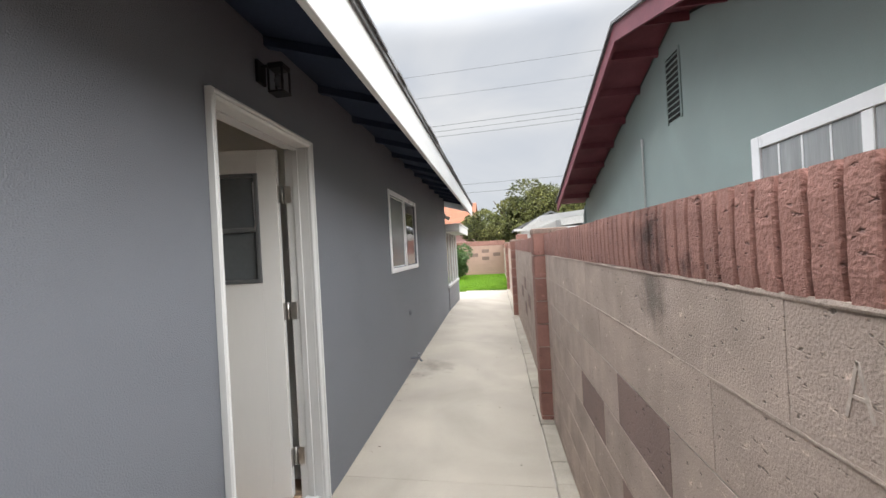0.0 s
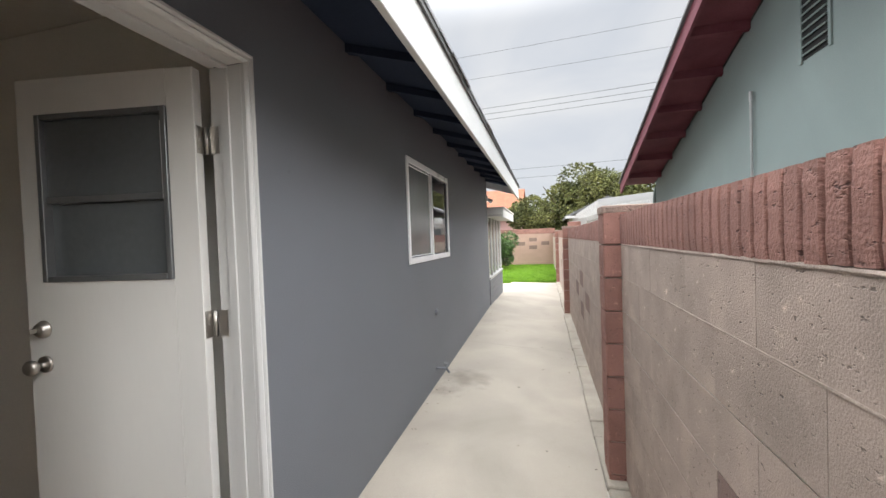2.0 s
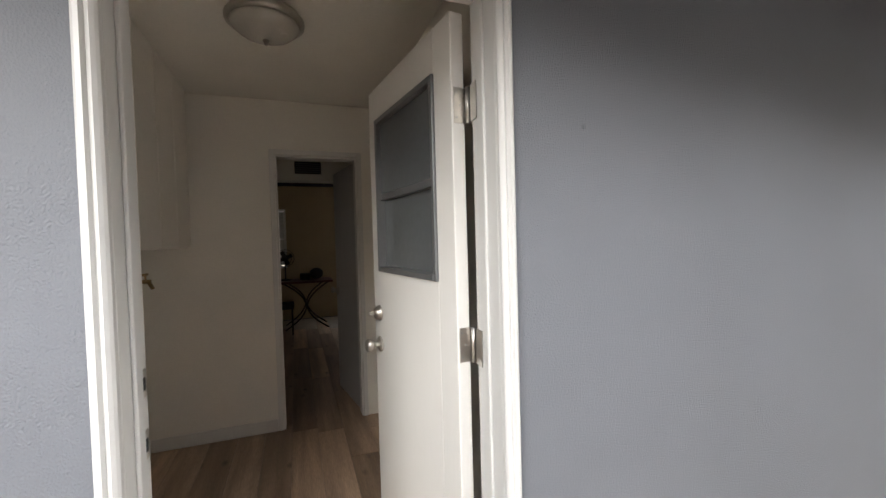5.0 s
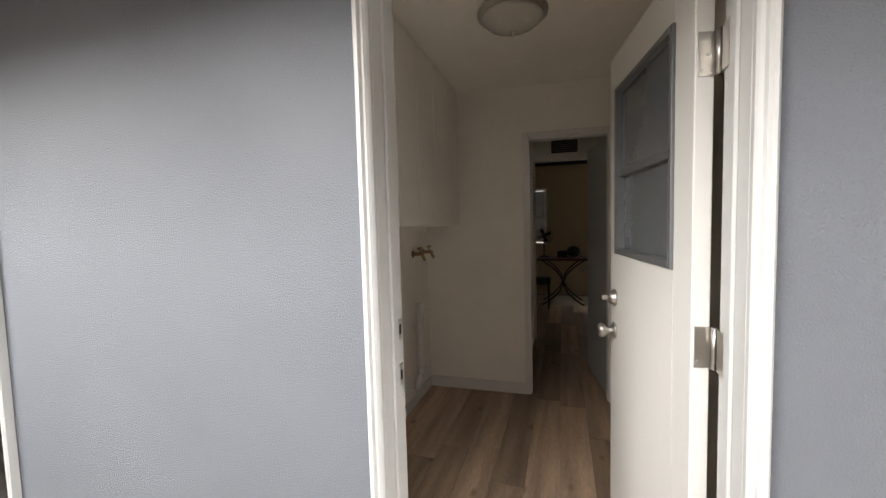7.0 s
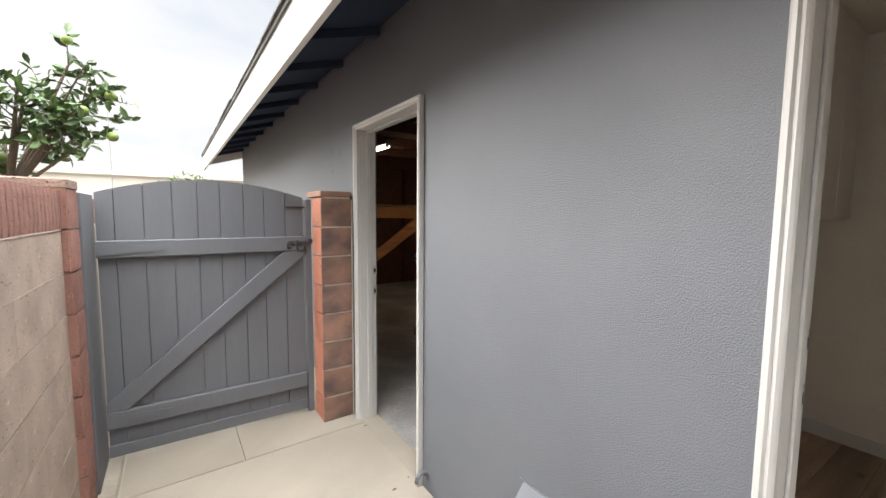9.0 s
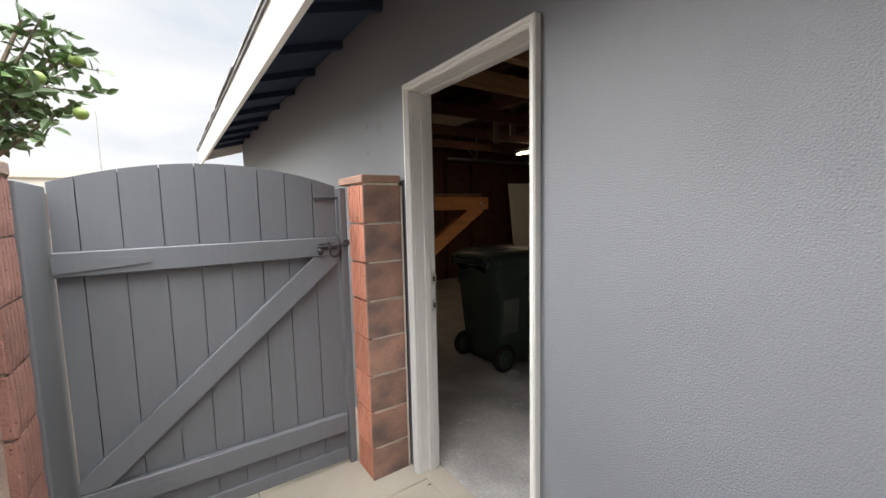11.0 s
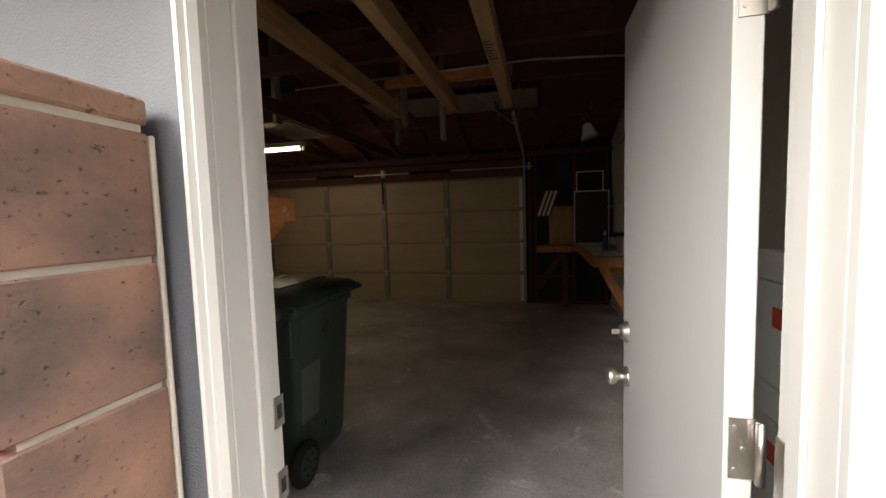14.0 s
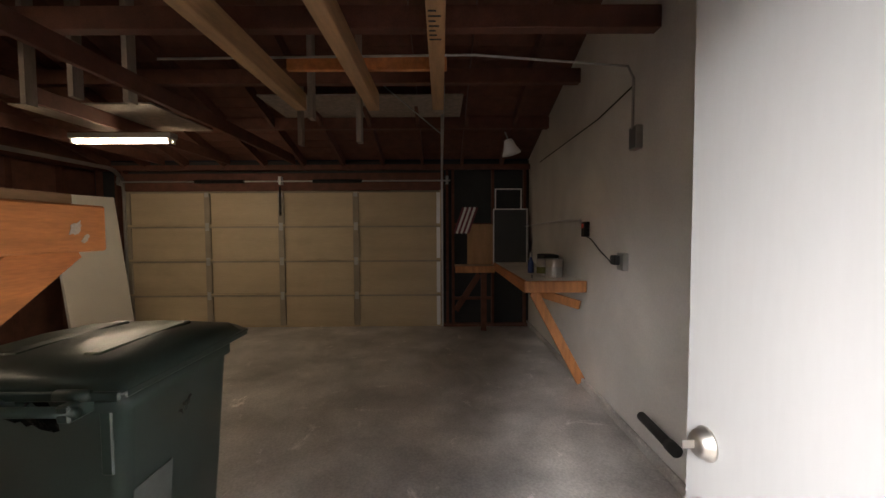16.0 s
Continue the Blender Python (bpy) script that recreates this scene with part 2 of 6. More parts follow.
LATCHGREY = mat("paint_spattered_dark_metal", (0.065, 0.066, 0.072), 0.5, 0.4, 40, 120, 0.4, 0.002, metal=0.3)
BAGPLASTIC = mat("black_bag_plastic", (0.012, 0.014, 0.016), 0.2, 0.2, 9, 60, 0.3, 0.004)
PALEMORTAR = mat("pale_mortar_joint", (0.52, 0.47, 0.40), 0.95, 0.1, 9, 90, 0.5, 0.003)
PEACH = mat("peach_block", (0.42, 0.275, 0.215), 0.92, 0.06, 3, 90, 0.4, 0.004, rnd=0.025)
SHINGLE = mat("grey_shingle", (0.13, 0.13, 0.13), 0.9, 0.2, 8, 90, 0.6, 0.004, rnd=0.1)
SAGE = mat("sage_green_stucco", (0.245, 0.30, 0.285), 0.75, 0.06, 1.2, 130, 0.4, 0.003, grime=0.08)
MAROON = mat("maroon_painted_wood", (0.165, 0.046, 0.062), 0.6, 0.15, 4, 60, 0.3, 0.002, col2=(0.20, 0.068, 0.082), spec=0.25)
# near-black colour standing for the shade inside openings that aren't cut
CAVITYSHADE = mat("painted_cavity_shade", (0.02, 0.022, 0.022), 0.9, 0.1, 4, 50, 0.0)
STEEL = mat("brushed_nickel", (0.50, 0.475, 0.44), 0.38, 0.05, 20, 200, 0.05, 0.0005, metal=1.0)
GALV = mat("galvanised_steel", (0.45, 0.45, 0.44), 0.45, 0.1, 9, 90, 0.1, 0.001, metal=0.9)
BRASSY = mat("old_brass", (0.35, 0.25, 0.12), 0.4, 0.15, 20, 90, 0.1, 0.001, metal=1.0)
CURTAINPANE = mat("pane_before_curtain", (0.30, 0.31, 0.31), 0.12, 0.15, 2, 30, 0.0, stretch=(1, 6, 0.3))
BLACKMETAL = mat("black_metal", (0.013, 0.013, 0.015), 0.5, 0.1, 8, 90, 0.1, 0.001, metal=0.6)
ALU = mat("grey_aluminium_frame", (0.20, 0.205, 0.21), 0.4, 0.05, 8, 60, 0.05, 0.001, metal=0.6)
GLASS = glass("clear_glass")
FROST = mat("frosted_glass_bowl", (0.48, 0.46, 0.41), 0.25, 0.05, 6, 60, 0.05, 0.001)
DARKPANE = mat("dark_glazed_pane", (0.10, 0.11, 0.115), 0.12, 0.1, 1.5, 40, 0.0, spec=0.8)
DARKMESH = mat("dark_screen_mesh", (0.045, 0.046, 0.05), 0.6, 0.1, 3, 400, 0.2, 0.001)
WINSCREEN = mat("glazed_insect_screen", (0.15, 0.155, 0.15), 0.22, 0.08, 2, 400, 0.1, 0.0006, spec=0.6)
BLIND = mat("pale_window_blind", (0.55, 0.55, 0.54), 0.7, 0.05, 4, 40, 0.0)
WOODFLOOR = mat("brown_plank", (0.36, 0.25, 0.168), 0.45, 0.34, 2.2, 40, 0.15, 0.001, stretch=(0.5, 6, 6), rnd=0.27, knots=3.2)
INTTAN = mat("tan_wall_paint", (0.50, 0.41, 0.27), 0.75, 0.05, 2, 80, 0.15, 0.002)
TIMBER = mat("orange_fir_timber", (0.53, 0.195, 0.06), 0.6, 0.22, 3, 30, 0.2, 0.002, stretch=(1.2, 9, 9), grime=0.2)
TIMBERV = mat("orange_fir_timber_upright", (0.47, 0.195, 0.065), 0.6, 0.22, 3, 30, 0.2, 0.002, stretch=(9, 9, 1.2), grime=0.2)
PINE = mat("tan_joist_timber", (0.40, 0.235, 0.115), 0.7, 0.2, 3, 30, 0.2, 0.002, stretch=(1.0, 9, 9))
OLDWOOD = mat("dark_red_framing", (0.13, 0.052, 0.034), 0.8, 0.25, 3, 40, 0.3, 0.003, stretch=(3, 3, 3))
PALESTUD = mat("weathered_pale_stud", (0.28, 0.23, 0.19), 0.8, 0.2, 3, 40, 0.3, 0.003, stretch=(6, 6, 1))
TARPAPER = mat("black_building_paper", (0.028, 0.03, 0.033), 0.8, 0.2, 3, 50, 0.2, 0.003)
HARDBOARD = mat("tan_hardboard_panel", (0.50, 0.40, 0.26), 0.6, 0.08, 2, 30, 0.1, 0.001, stretch=(1, 0.3, 3), grime=0.12)
DOORFRAME = mat("painted_door_rail", (0.30, 0.26, 0.20), 0.6, 0.1, 4, 50, 0.1, 0.001)
PLY = mat("plywood", (0.42, 0.235, 0.11), 0.65, 0.15, 2, 30, 0.15, 0.002, stretch=(1, 6, 1))
BINGREEN = mat("dark_green_plastic", (0.052, 0.080, 0.068), 0.32, 0.12, 5, 160, 0.15, 0.001, grime=0.2)
BINLABEL = mat("faded_grey_sticker", (0.15, 0.17, 0.155), 0.5, 0.1, 6, 60, 0.0)
RUBBER = mat("black_rubber", (0.018, 0.018, 0.018), 0.7, 0.1, 8, 90, 0.2, 0.002)
LEAF = mat("citrus_leaf", (0.065, 0.115, 0.035), 0.42, 0.25, 3, 30, 0.1, 0.001, island=0.35)
LEAFFAR = mat("olive_green_leaf", (0.075, 0.095, 0.03), 0.7, 0.35, 0.9, 8, 0.0, island=0.5, col2=(0.165, 0.165, 0.055), spec=0.2)
BUSHLEAF = mat("bright_bush_leaf", (0.065, 0.12, 0.028), 0.5, 0.25, 2, 20, 0.0, island=0.35)
BARK = mat("grey_brown_bark", (0.12, 0.09, 0.065), 0.9, 0.25, 8, 60, 0.6, 0.01)
FRUIT = mat("green_citrus_skin", (0.17, 0.24, 0.05), 0.4, 0.15, 8, 200, 0.2, 0.001)
GRASS = mat("lawn_green", (0.062, 0.135, 0.006), 0.9, 0.25, 2.5, 40, 0.5, 0.02, col2=(0.09, 0.175, 0.008), spec=0.08)
SOIL = mat("dry_soil", (0.14, 0.11, 0.08), 0.95, 0.25, 1.0, 30, 0.4, 0.01)
PINK = mat("pink_stucco", (0.60, 0.38, 0.35), 0.85, 0.05, 1, 40, 0.2, 0.003)
ORANGEROOF = mat("orange_shingle", (0.24, 0.10, 0.06), 0.9, 0.15, 3, 20, 0.3, 0.01, spec=0.1)
PERGOLA = mat("white_pergola_paint", (0.47, 0.465, 0.445), 0.6, 0.06, 3, 40, 0.1, 0.002)
LIGHTROOF = mat("beige_far_wall", (0.55, 0.53, 0.47), 0.9, 0.06, 1, 30, 0.2, 0.003)
PAPER = mat("white_carton", (0.70, 0.69, 0.67), 0.7, 0.05, 4, 60, 0.1, 0.001)
REDINK = mat("red_print", (0.55, 0.06, 0.05), 0.6, 0.1, 6, 60, 0.0)
BLUEPL = mat("blue_plastic", (0.06, 0.10, 0.32), 0.4, 0.1, 6, 60, 0.0)
DARKRED = mat("dark_red_lacquer", (0.10, 0.02, 0.018), 0.35, 0.2, 4, 40, 0.05, 0.001)
PVC = mat("white_pvc", (0.72, 0.71, 0.68), 0.35, 0.03, 5, 40, 0.0)
TUBE = glow("fluorescent_tube", (1.0, 0.81, 0.56), 12.0)


# ---- builders ----
def bx(bm, x0, x1, y0, y1, z0, z1):
    vs = [bm.verts.new((x, y, z)) for x in (x0, x1) for y in (y0, y1) for z in (z0, z1)]
    for a, b, c, d in ((0, 1, 3, 2), (4, 6, 7, 5), (0, 4, 5, 1), (2, 3, 7, 6), (0, 2, 6, 4), (1, 5, 7, 3)):
        bm.faces.new((vs[a], vs[b], vs[c], vs[d]))
    return vs


def boxes(*dims, bevel=0.0, seg=1):
    bm = bmesh.new()
    for d in dims:
        bx(bm, *d)
    if bevel:
        bmesh.ops.bevel(bm, geom=list(bm.edges), offset=bevel, segments=seg, affect="EDGES", profile=0.6)
    return bm


def beam(bm, a, b, w, h, up=(0, 0, 1)):
    """A straight timber from a to b, w wide and h high, centred on its line."""
    a, b = Vector(a), Vector(b)
    d = (b - a).normalized()
    s = d.cross(Vector(up))
    s = s.normalized() if s.length > 1e-4 else Vector((1, 0, 0))
    u = s.cross(d).normalized()
    vs = [bm.verts.new(p + s * sx * w / 2 + u * sz * h / 2) for p in (a, b) for sx, sz in ((-1, -1), (1, -1), (1, 1), (-1, 1))]
    for f in ((0, 1, 2, 3), (7, 6, 5, 4), (0, 4, 5, 1), (1, 5, 6, 2), (2, 6, 7, 3), (3, 7, 4, 0)):
        bm.faces.new([vs[i] for i in f])
    return bm


def rod(bm, a, b, r, seg=10, r2=None):
    a, b = Vector(a), Vector(b)
    q = (b - a).to_track_quat("Z", "Y").to_matrix().to_4x4()
    bmesh.ops.create_cone(bm, cap_ends=True, segments=seg, radius1=r, radius2=r if r2 is None else r2, depth=(b - a).length, matrix=Matrix.Translation((a + b) / 2) @ q)
    return bm


def ball(bm, c, r, s=(1, 1, 1), seg=14):
    bmesh.ops.create_uvsphere(bm, u_segments=seg, v_segments=max(6, seg // 2 + 2), radius=r, matrix=Matrix.Translation(c) @ Matrix.Diagonal((*s, 1)))
    return bm


def lathe(bm, c, axis, prof, seg=20):
    """A turned shape round axis from c: prof holds (distance along, radius)."""
    c, q = Vector(c), Vector(axis).to_track_quat("Z", "Y").to_matrix()
    rings = []
    for z, r in prof:
        rings.append([bm.verts.new(c + q @ Vector((r * math.cos(k * math.tau / seg), r * math.sin(k * math.tau / seg), z))) for k in range(seg)])
    for a, b in zip(rings, rings[1:]):
        for k in range(seg):
            bm.faces.new((a[k], a[(k + 1) % seg], b[(k + 1) % seg], b[k]))
    bm.faces.new(rings[0][::-1])
    bm.faces.new(rings[-1])
    return bm


def as_mesh(name, bm, material, smooth=False):
    bmesh.ops.recalc_face_normals(bm, faces=bm.faces)
    me = bpy.data.meshes.new(name)
    bm.to_mesh(me)
    bm.free()
    me.materials.append(material)
    if smooth:
        me.shade_smooth()
    return me


def thing(name, at, label="", category="", group="", kind=""):
    e = new(name)
    e.location = at
    return tagged(e, label, category, group, kind)


def under(ob, parent):
    ob.parent = parent
    ob.matrix_parent_inverse = Matrix.Translation(-parent.location) if parent.type == "EMPTY" else Matrix()
    return ob


def part(name, bm, material, parent, label="", smooth=False):
    ob = new(name, as_mesh(name, bm, material, smooth))
    under(ob, parent)
    return tagged(ob, label)


def solo(name, bm, material, label="", category="", kind="", group="", smooth=False):
    return tagged(new(name, as_mesh(name, bm, material, smooth)), label, category, group, kind)


def cable(name, pts, r, material, parent=None, label="", category="", kind=""):
    cu = bpy.data.curves.new(name, "CURVE")
    cu.dimensions, cu.bevel_depth, cu.bevel_resolution = "3D", r, 2
    sp = cu.splines.new("POLY")
    sp.points.add(len(pts) - 1)
    for p, q in zip(sp.points, pts):
        p.co = (*q, 1)
    cu.materials.append(material)
    ob = tagged(new(name, cu), label, category, "", kind)
    return under(ob, parent) if parent else ob


def wall_x(x0, x1, y0, y1, z0, z1, holes):
    """A wall that lies along y, with holes (y0, y1, z0, z1) through it."""
    dims, y = [], y0
    for a, b, c, d in sorted(holes):
        dims.append((x0, x1, y, a, z0, z1))
        if c > z0:
            dims.append((x0, x1, a, b, z0, c))
        if d < z1:
            dims.append((x0, x1, a, b, d, z1))
        y = b
    dims.append((x0, x1, y, y1, z0, z1))
    return boxes(*dims)


# ---- plan ----
WX, WI = -1.10, -1.236          # outer and inner face of the house's east wall
LY0, LY1, LTOP = 1.462, 2.249, 2.152   # laundry door opening
GY0, GY1, GTOP = -0.880, -0.060, 2.062  # garage side door opening
FLOOR = 0.11                    # floor of the house
FX = 0.385                      # face of the block wall
NORTH, SOUTH = 8.75, -6.2
GW = -7.43                      # inner face of the big garage door
GN = 0.735                       # face of the garage's north wall

# ---- ground ----
solo("ground", boxes((-400, 400, -400, 400, -0.4, -0.06)), SOIL, kind="structure")


def fall(y):
    """How far the paving stands higher at the house than at the block wall."""
    return float(np.interp(y, (-1, 2, 9, 14), (0.03, 0.038, 0.17, 0.03)))


pave = thing("pavement", (0, 4, 0), kind="structure")
part("slab_bed", boxes((WX, 0.28, -6.5, 14.0, -0.1, -0.012)), MORTAR, pave)
for x0, x1, y0, y1 in ((WX + 0.002, 0.262, -6.5, -4.2), (WX + 0.002, 0.262, -4.2, -1.34), (WX + 0.002, -0.338, -1.34, -0.83), (-0.33, 0.262, -1.336, -0.832), (WX + 0.002, 0.262, -0.828, 2.56),
                       (WX + 0.002, 0.262, 2.5575, 6.24), (WX + 0.002, 0.262, 6.2375, 8.99), (WX + 0.002, 0.262, 8.9875, 13.98)):
    bm = boxes((x0, x1, y0 + 0.004, y1, -0.08, 0.0), bevel=0.0015)
    for v in bm.verts:
        v.co.z += fall(v.co.y) * (0.275 - v.co.x) / 1.375 if v.co.z > -0.05 else 0
    part("concrete_panel", bm, CONCRETE, pave)
part("concrete_panel", boxes((-4.4, WX - 0.004, 11.2, 13.98, -0.08, -0.002), bevel=0.006), CONCRETE, pave)
random.seed(5)
bm = bmesh.new()
y = -6.4
while y < 14:
    w = random.uniform(0.25, 0.7)
    x0 = 0.268 + random.uniform(-0.006, 0.008)
    bx(bm, x0, FX + 0.02, y, y + w - 0.004, -0.06, 0.012 + random.uniform(0, 0.014))
    y += w
bmesh.ops.bevel(bm, geom=list(bm.edges), offset=0.008, segments=1, affect="EDGES")
solo("kerb", bm, KERB, kind="structure")
# lawn
solo("lawn", boxes((-9, 0.45, 14.0, 22.7, -0.06, 0.01)), GRASS, kind="structure")
random.seed(11)
bm = bmesh.new()
for i in range(9000):
    gy = 14.0 + 8.6 * random.random() ** 1.8
    gx = random.uniform(-4.5, 0.36)
    h, a = random.uniform(0.03, 0.07), random.uniform(0, math.tau)
    dx, dy = math.cos(a) * 0.006, math.sin(a) * 0.006
    lx, ly = random.uniform(-0.03, 0.03), random.uniform(-0.03, 0.03)
    bm.faces.new([bm.verts.new(v) for v in ((gx - dx, gy - dy, 0.005), (gx + dx, gy + dy, 0.005), (gx + lx, gy + ly, h))])
solo("grass", bm, GRASS, "short bright green lawn grass along the paving", "grass", "stuff")

# ---- house shell ----
solo("wall_east", wall_x(WI, WX, SOUTH, NORTH, -0.1, 2.62, [(GY0 - 0.02, GY1 + 0.02, -0.1, GTOP + 0.02), (LY0 - 0.02, LY1 + 0.02, 0.0, LTOP + 0.02), (4.10, 5.38, 1.35, 2.11)]), STUCCO, kind="structure")
solo("wall_north", boxes((-7.95, WI - 0.002, NORTH - 0.15, NORTH, -0.1, 2.6)), STUCCO, kind="structure")
solo("wall_south", boxes((-7.6, WI - 0.002, SOUTH, SOUTH + 0.14, -0.1, 2.6)), OLDWOOD, kind="structure")
# the hole at y 2.9 to 3.6 is unseen, added to brighten the far room
solo("wall_west", wall_x(-8.1, -7.95, 0.756, NORTH, -0.1, 2.6, [(0.95, 1.62, 1.05, 2.1), (2.9, 3.6, 1.05, 2.1)]), STUCCO, kind="structure")
solo("floor_laundry", boxes((-7.95, WI + 0.01, 0.76, NORTH - 0.15, -0.08, FLOOR - 0.014)), MORTAR, kind="structure")
solo("ceiling_house", boxes((-7.95, WI - 0.003, GN + 0.053, NORTH - 0.153, 2.555, 2.60)), INTWHITE, kind="structure")
# garage slab
solo("floor_garage", boxes((-7.75, WI + 0.002, SOUTH + 0.14, GN, -0.1, -0.004)), SLAB, kind="structure")
solo("door_sill_slab", boxes((WI + 0.004, WX + 0.001, GY0 - 0.018, GY1 + 0.018, -0.1, 0.028), bevel=0.004), CONCRETE, kind="structure")

# roof: two slopes, eaves, rafters
EX, SLOPE = -0.55, 0.29
ZE = 2.45                      # underside of the boards at the eave


def zr(x):
    return ZE + SLOPE * (EX - x) if x > -4.35 else ZE + SLOPE * (EX + 4.35) - SLOPE * (-4.35 - x)


bm = bmesh.new()
pts = [(-7.6, -0.1), (WI - 0.002, -0.1), (WI - 0.002, zr(WI) - 0.004), (-4.35, zr(-4.35) - 0.004), (-7.6, zr(-7.6) - 0.004)]
fr = [bm.verts.new((x, GN, z)) for x, z in pts]
bk = [bm.verts.new((x, GN + 0.05, z)) for x, z in pts]
bm.faces.new(fr), bm.faces.new(bk[::-1])
for k in range(5):
    bm.faces.new((fr[k], fr[(k + 1) % 5], bk[(k + 1) % 5], bk[k]))
solo("wall_garage_north", bm, DRYWALL, kind="structure")
bm = bmesh.new()
for a, b in ((EX + 0.01, -4.35), (-4.35, -8.15)):
    for dz, th in ((0.0, 0.02),):
        vs = [bm.verts.new((x, y, zr(x) + t)) for x in (a, b) for y in (SOUTH - 0.35, NORTH + 0.45) for t in (0, th)]
        for f in ((0, 1, 3, 2), (4, 6, 7, 5), (0, 4, 5, 1), (2, 3, 7, 6), (0, 2, 6, 4), (1, 5, 7, 3)):
            bm.faces.new([vs[i] for i in f])
solo("roof_boards", bm, DARKSOFFIT, kind="structure")
bm = bmesh.new()
for a, b in ((EX + 0.045, -4.35), (-4.35, -8.2)):
    vs = [bm.verts.new((x, y, zr(x) + t)) for x in (a, b) for y in (SOUTH - 0.39, NORTH + 0.49) for t in (0.024, 0.055)]
    for f in ((0, 1, 3, 2), (4, 6, 7, 5), (0, 4, 5, 1), (2, 3, 7, 6), (0, 2, 6, 4), (1, 5, 7, 3)):
        bm.faces.new([vs[i] for i in f])
roof = solo("roof", bm, SHINGLE, kind="structure")
random.seed(3)
y = SOUTH - 0.38
bm = bmesh.new()
while y < NORTH + 0.4:
    w = random.uniform(0.16, 0.3)
    e = EX + 0.05 + random.uniform(0, 0.012)
    vs = [bm.verts.new(v) for v in ((e, y, zr(e) + 0.05), (e, y + w - 0.006, zr(e) + 0.05), (e - 0.2, y + w - 0.006, zr(e - 0.2) + 0.058), (e - 0.2, y, zr(e - 0.2) + 0.058))]
    r = bmesh.ops.extrude_face_region(bm, geom=[bm.faces.new(vs)])
    bmesh.ops.translate(bm, verts=[g for g in r["geom"] if isinstance(g, bmesh.types.BMVert)], vec=(0, 0, 0.012))
    y += w
tagged(part("shingle_edge", bm, SHINGLE, roof), kind="stuff")
solo("fascia", boxes((EX, EX + 0.03, SOUTH - 0.37, NORTH + 0.47, 2.240, 2.495), bevel=0.003), FASCIA, kind="structure")
solo("drip_edge", boxes((EX + 0.032, EX + 0.044, SOUTH - 0.37, NORTH + 0.47, 2.47, 2.525)), GALV, kind="structure")
rb = bmesh.new()
for y, s in ((NORTH + 0.44, 1), (SOUTH - 0.37, -1)):
    for a, b in ((EX - 0.001, -4.35), (-4.35, -8.15)):
        vs = [rb.verts.new((x, y + t, zr(x) + z)) for x in (a, b) for t in (0, 0.03 * s) for z in (-0.13, 0.02)]
        for f in ((0, 1, 3, 2), (4, 6, 7, 5), (0, 4, 5, 1), (2, 3, 7, 6), (0, 2, 6, 4), (1, 5, 7, 3)):
            rb.faces.new([vs[i] for i in f])
solo("barge_board", rb, FASCIA, kind="structure")
for gy in (NORTH - 0.15, SOUTH):
    bm = bmesh.new()
    pts = [(WX - 0.003, 2.6), (WX - 0.003, zr(WX) - 0.002), (-4.35, zr(-4.35) - 0.002), (-7.6, zr(-7.6) - 0.002), (-7.6, 2.6)]
    fr = [bm.verts.new((x, gy + 0.002, z)) for x, z in pts]
    bk = [bm.verts.new((x, gy + 0.148, z)) for x, z in pts]
    bm.faces.new(fr), bm.faces.new(bk[::-1])
    for k in range(5):
        bm.faces.new((fr[k], fr[(k + 1) % 5], bk[(k + 1) % 5], bk[k]))
    solo("gable_wall", bm, STUCCO if gy > 0 else OLDWOOD, kind="structure")
eave_rafters = thing("eave_rafters", (-0.8, 1, 2.4), kind="structure")
bm = bmesh.new()
vs = [bm.verts.new((x, y, zr(x) + t)) for x in (EX - 0.003, WX + 0.002) for y in (-0.022, 0.022) for t in (-0.05, -0.003)]
for f in ((0, 1, 3, 2), (4, 6, 7, 5), (0, 4, 5, 1), (2, 3, 7, 6), (0, 2, 6, 4), (1, 5, 7, 3)):
    bm.faces.new([vs[i] for i in f])
tail_mesh = as_mesh("rafter_tail", bm, DARKSOFFIT)
for k in range(25):
    t = under(new("rafter_tail", tail_mesh), eave_rafters)
    t.location = (0, SOUTH + 0.15 + k * 0.61, 0)


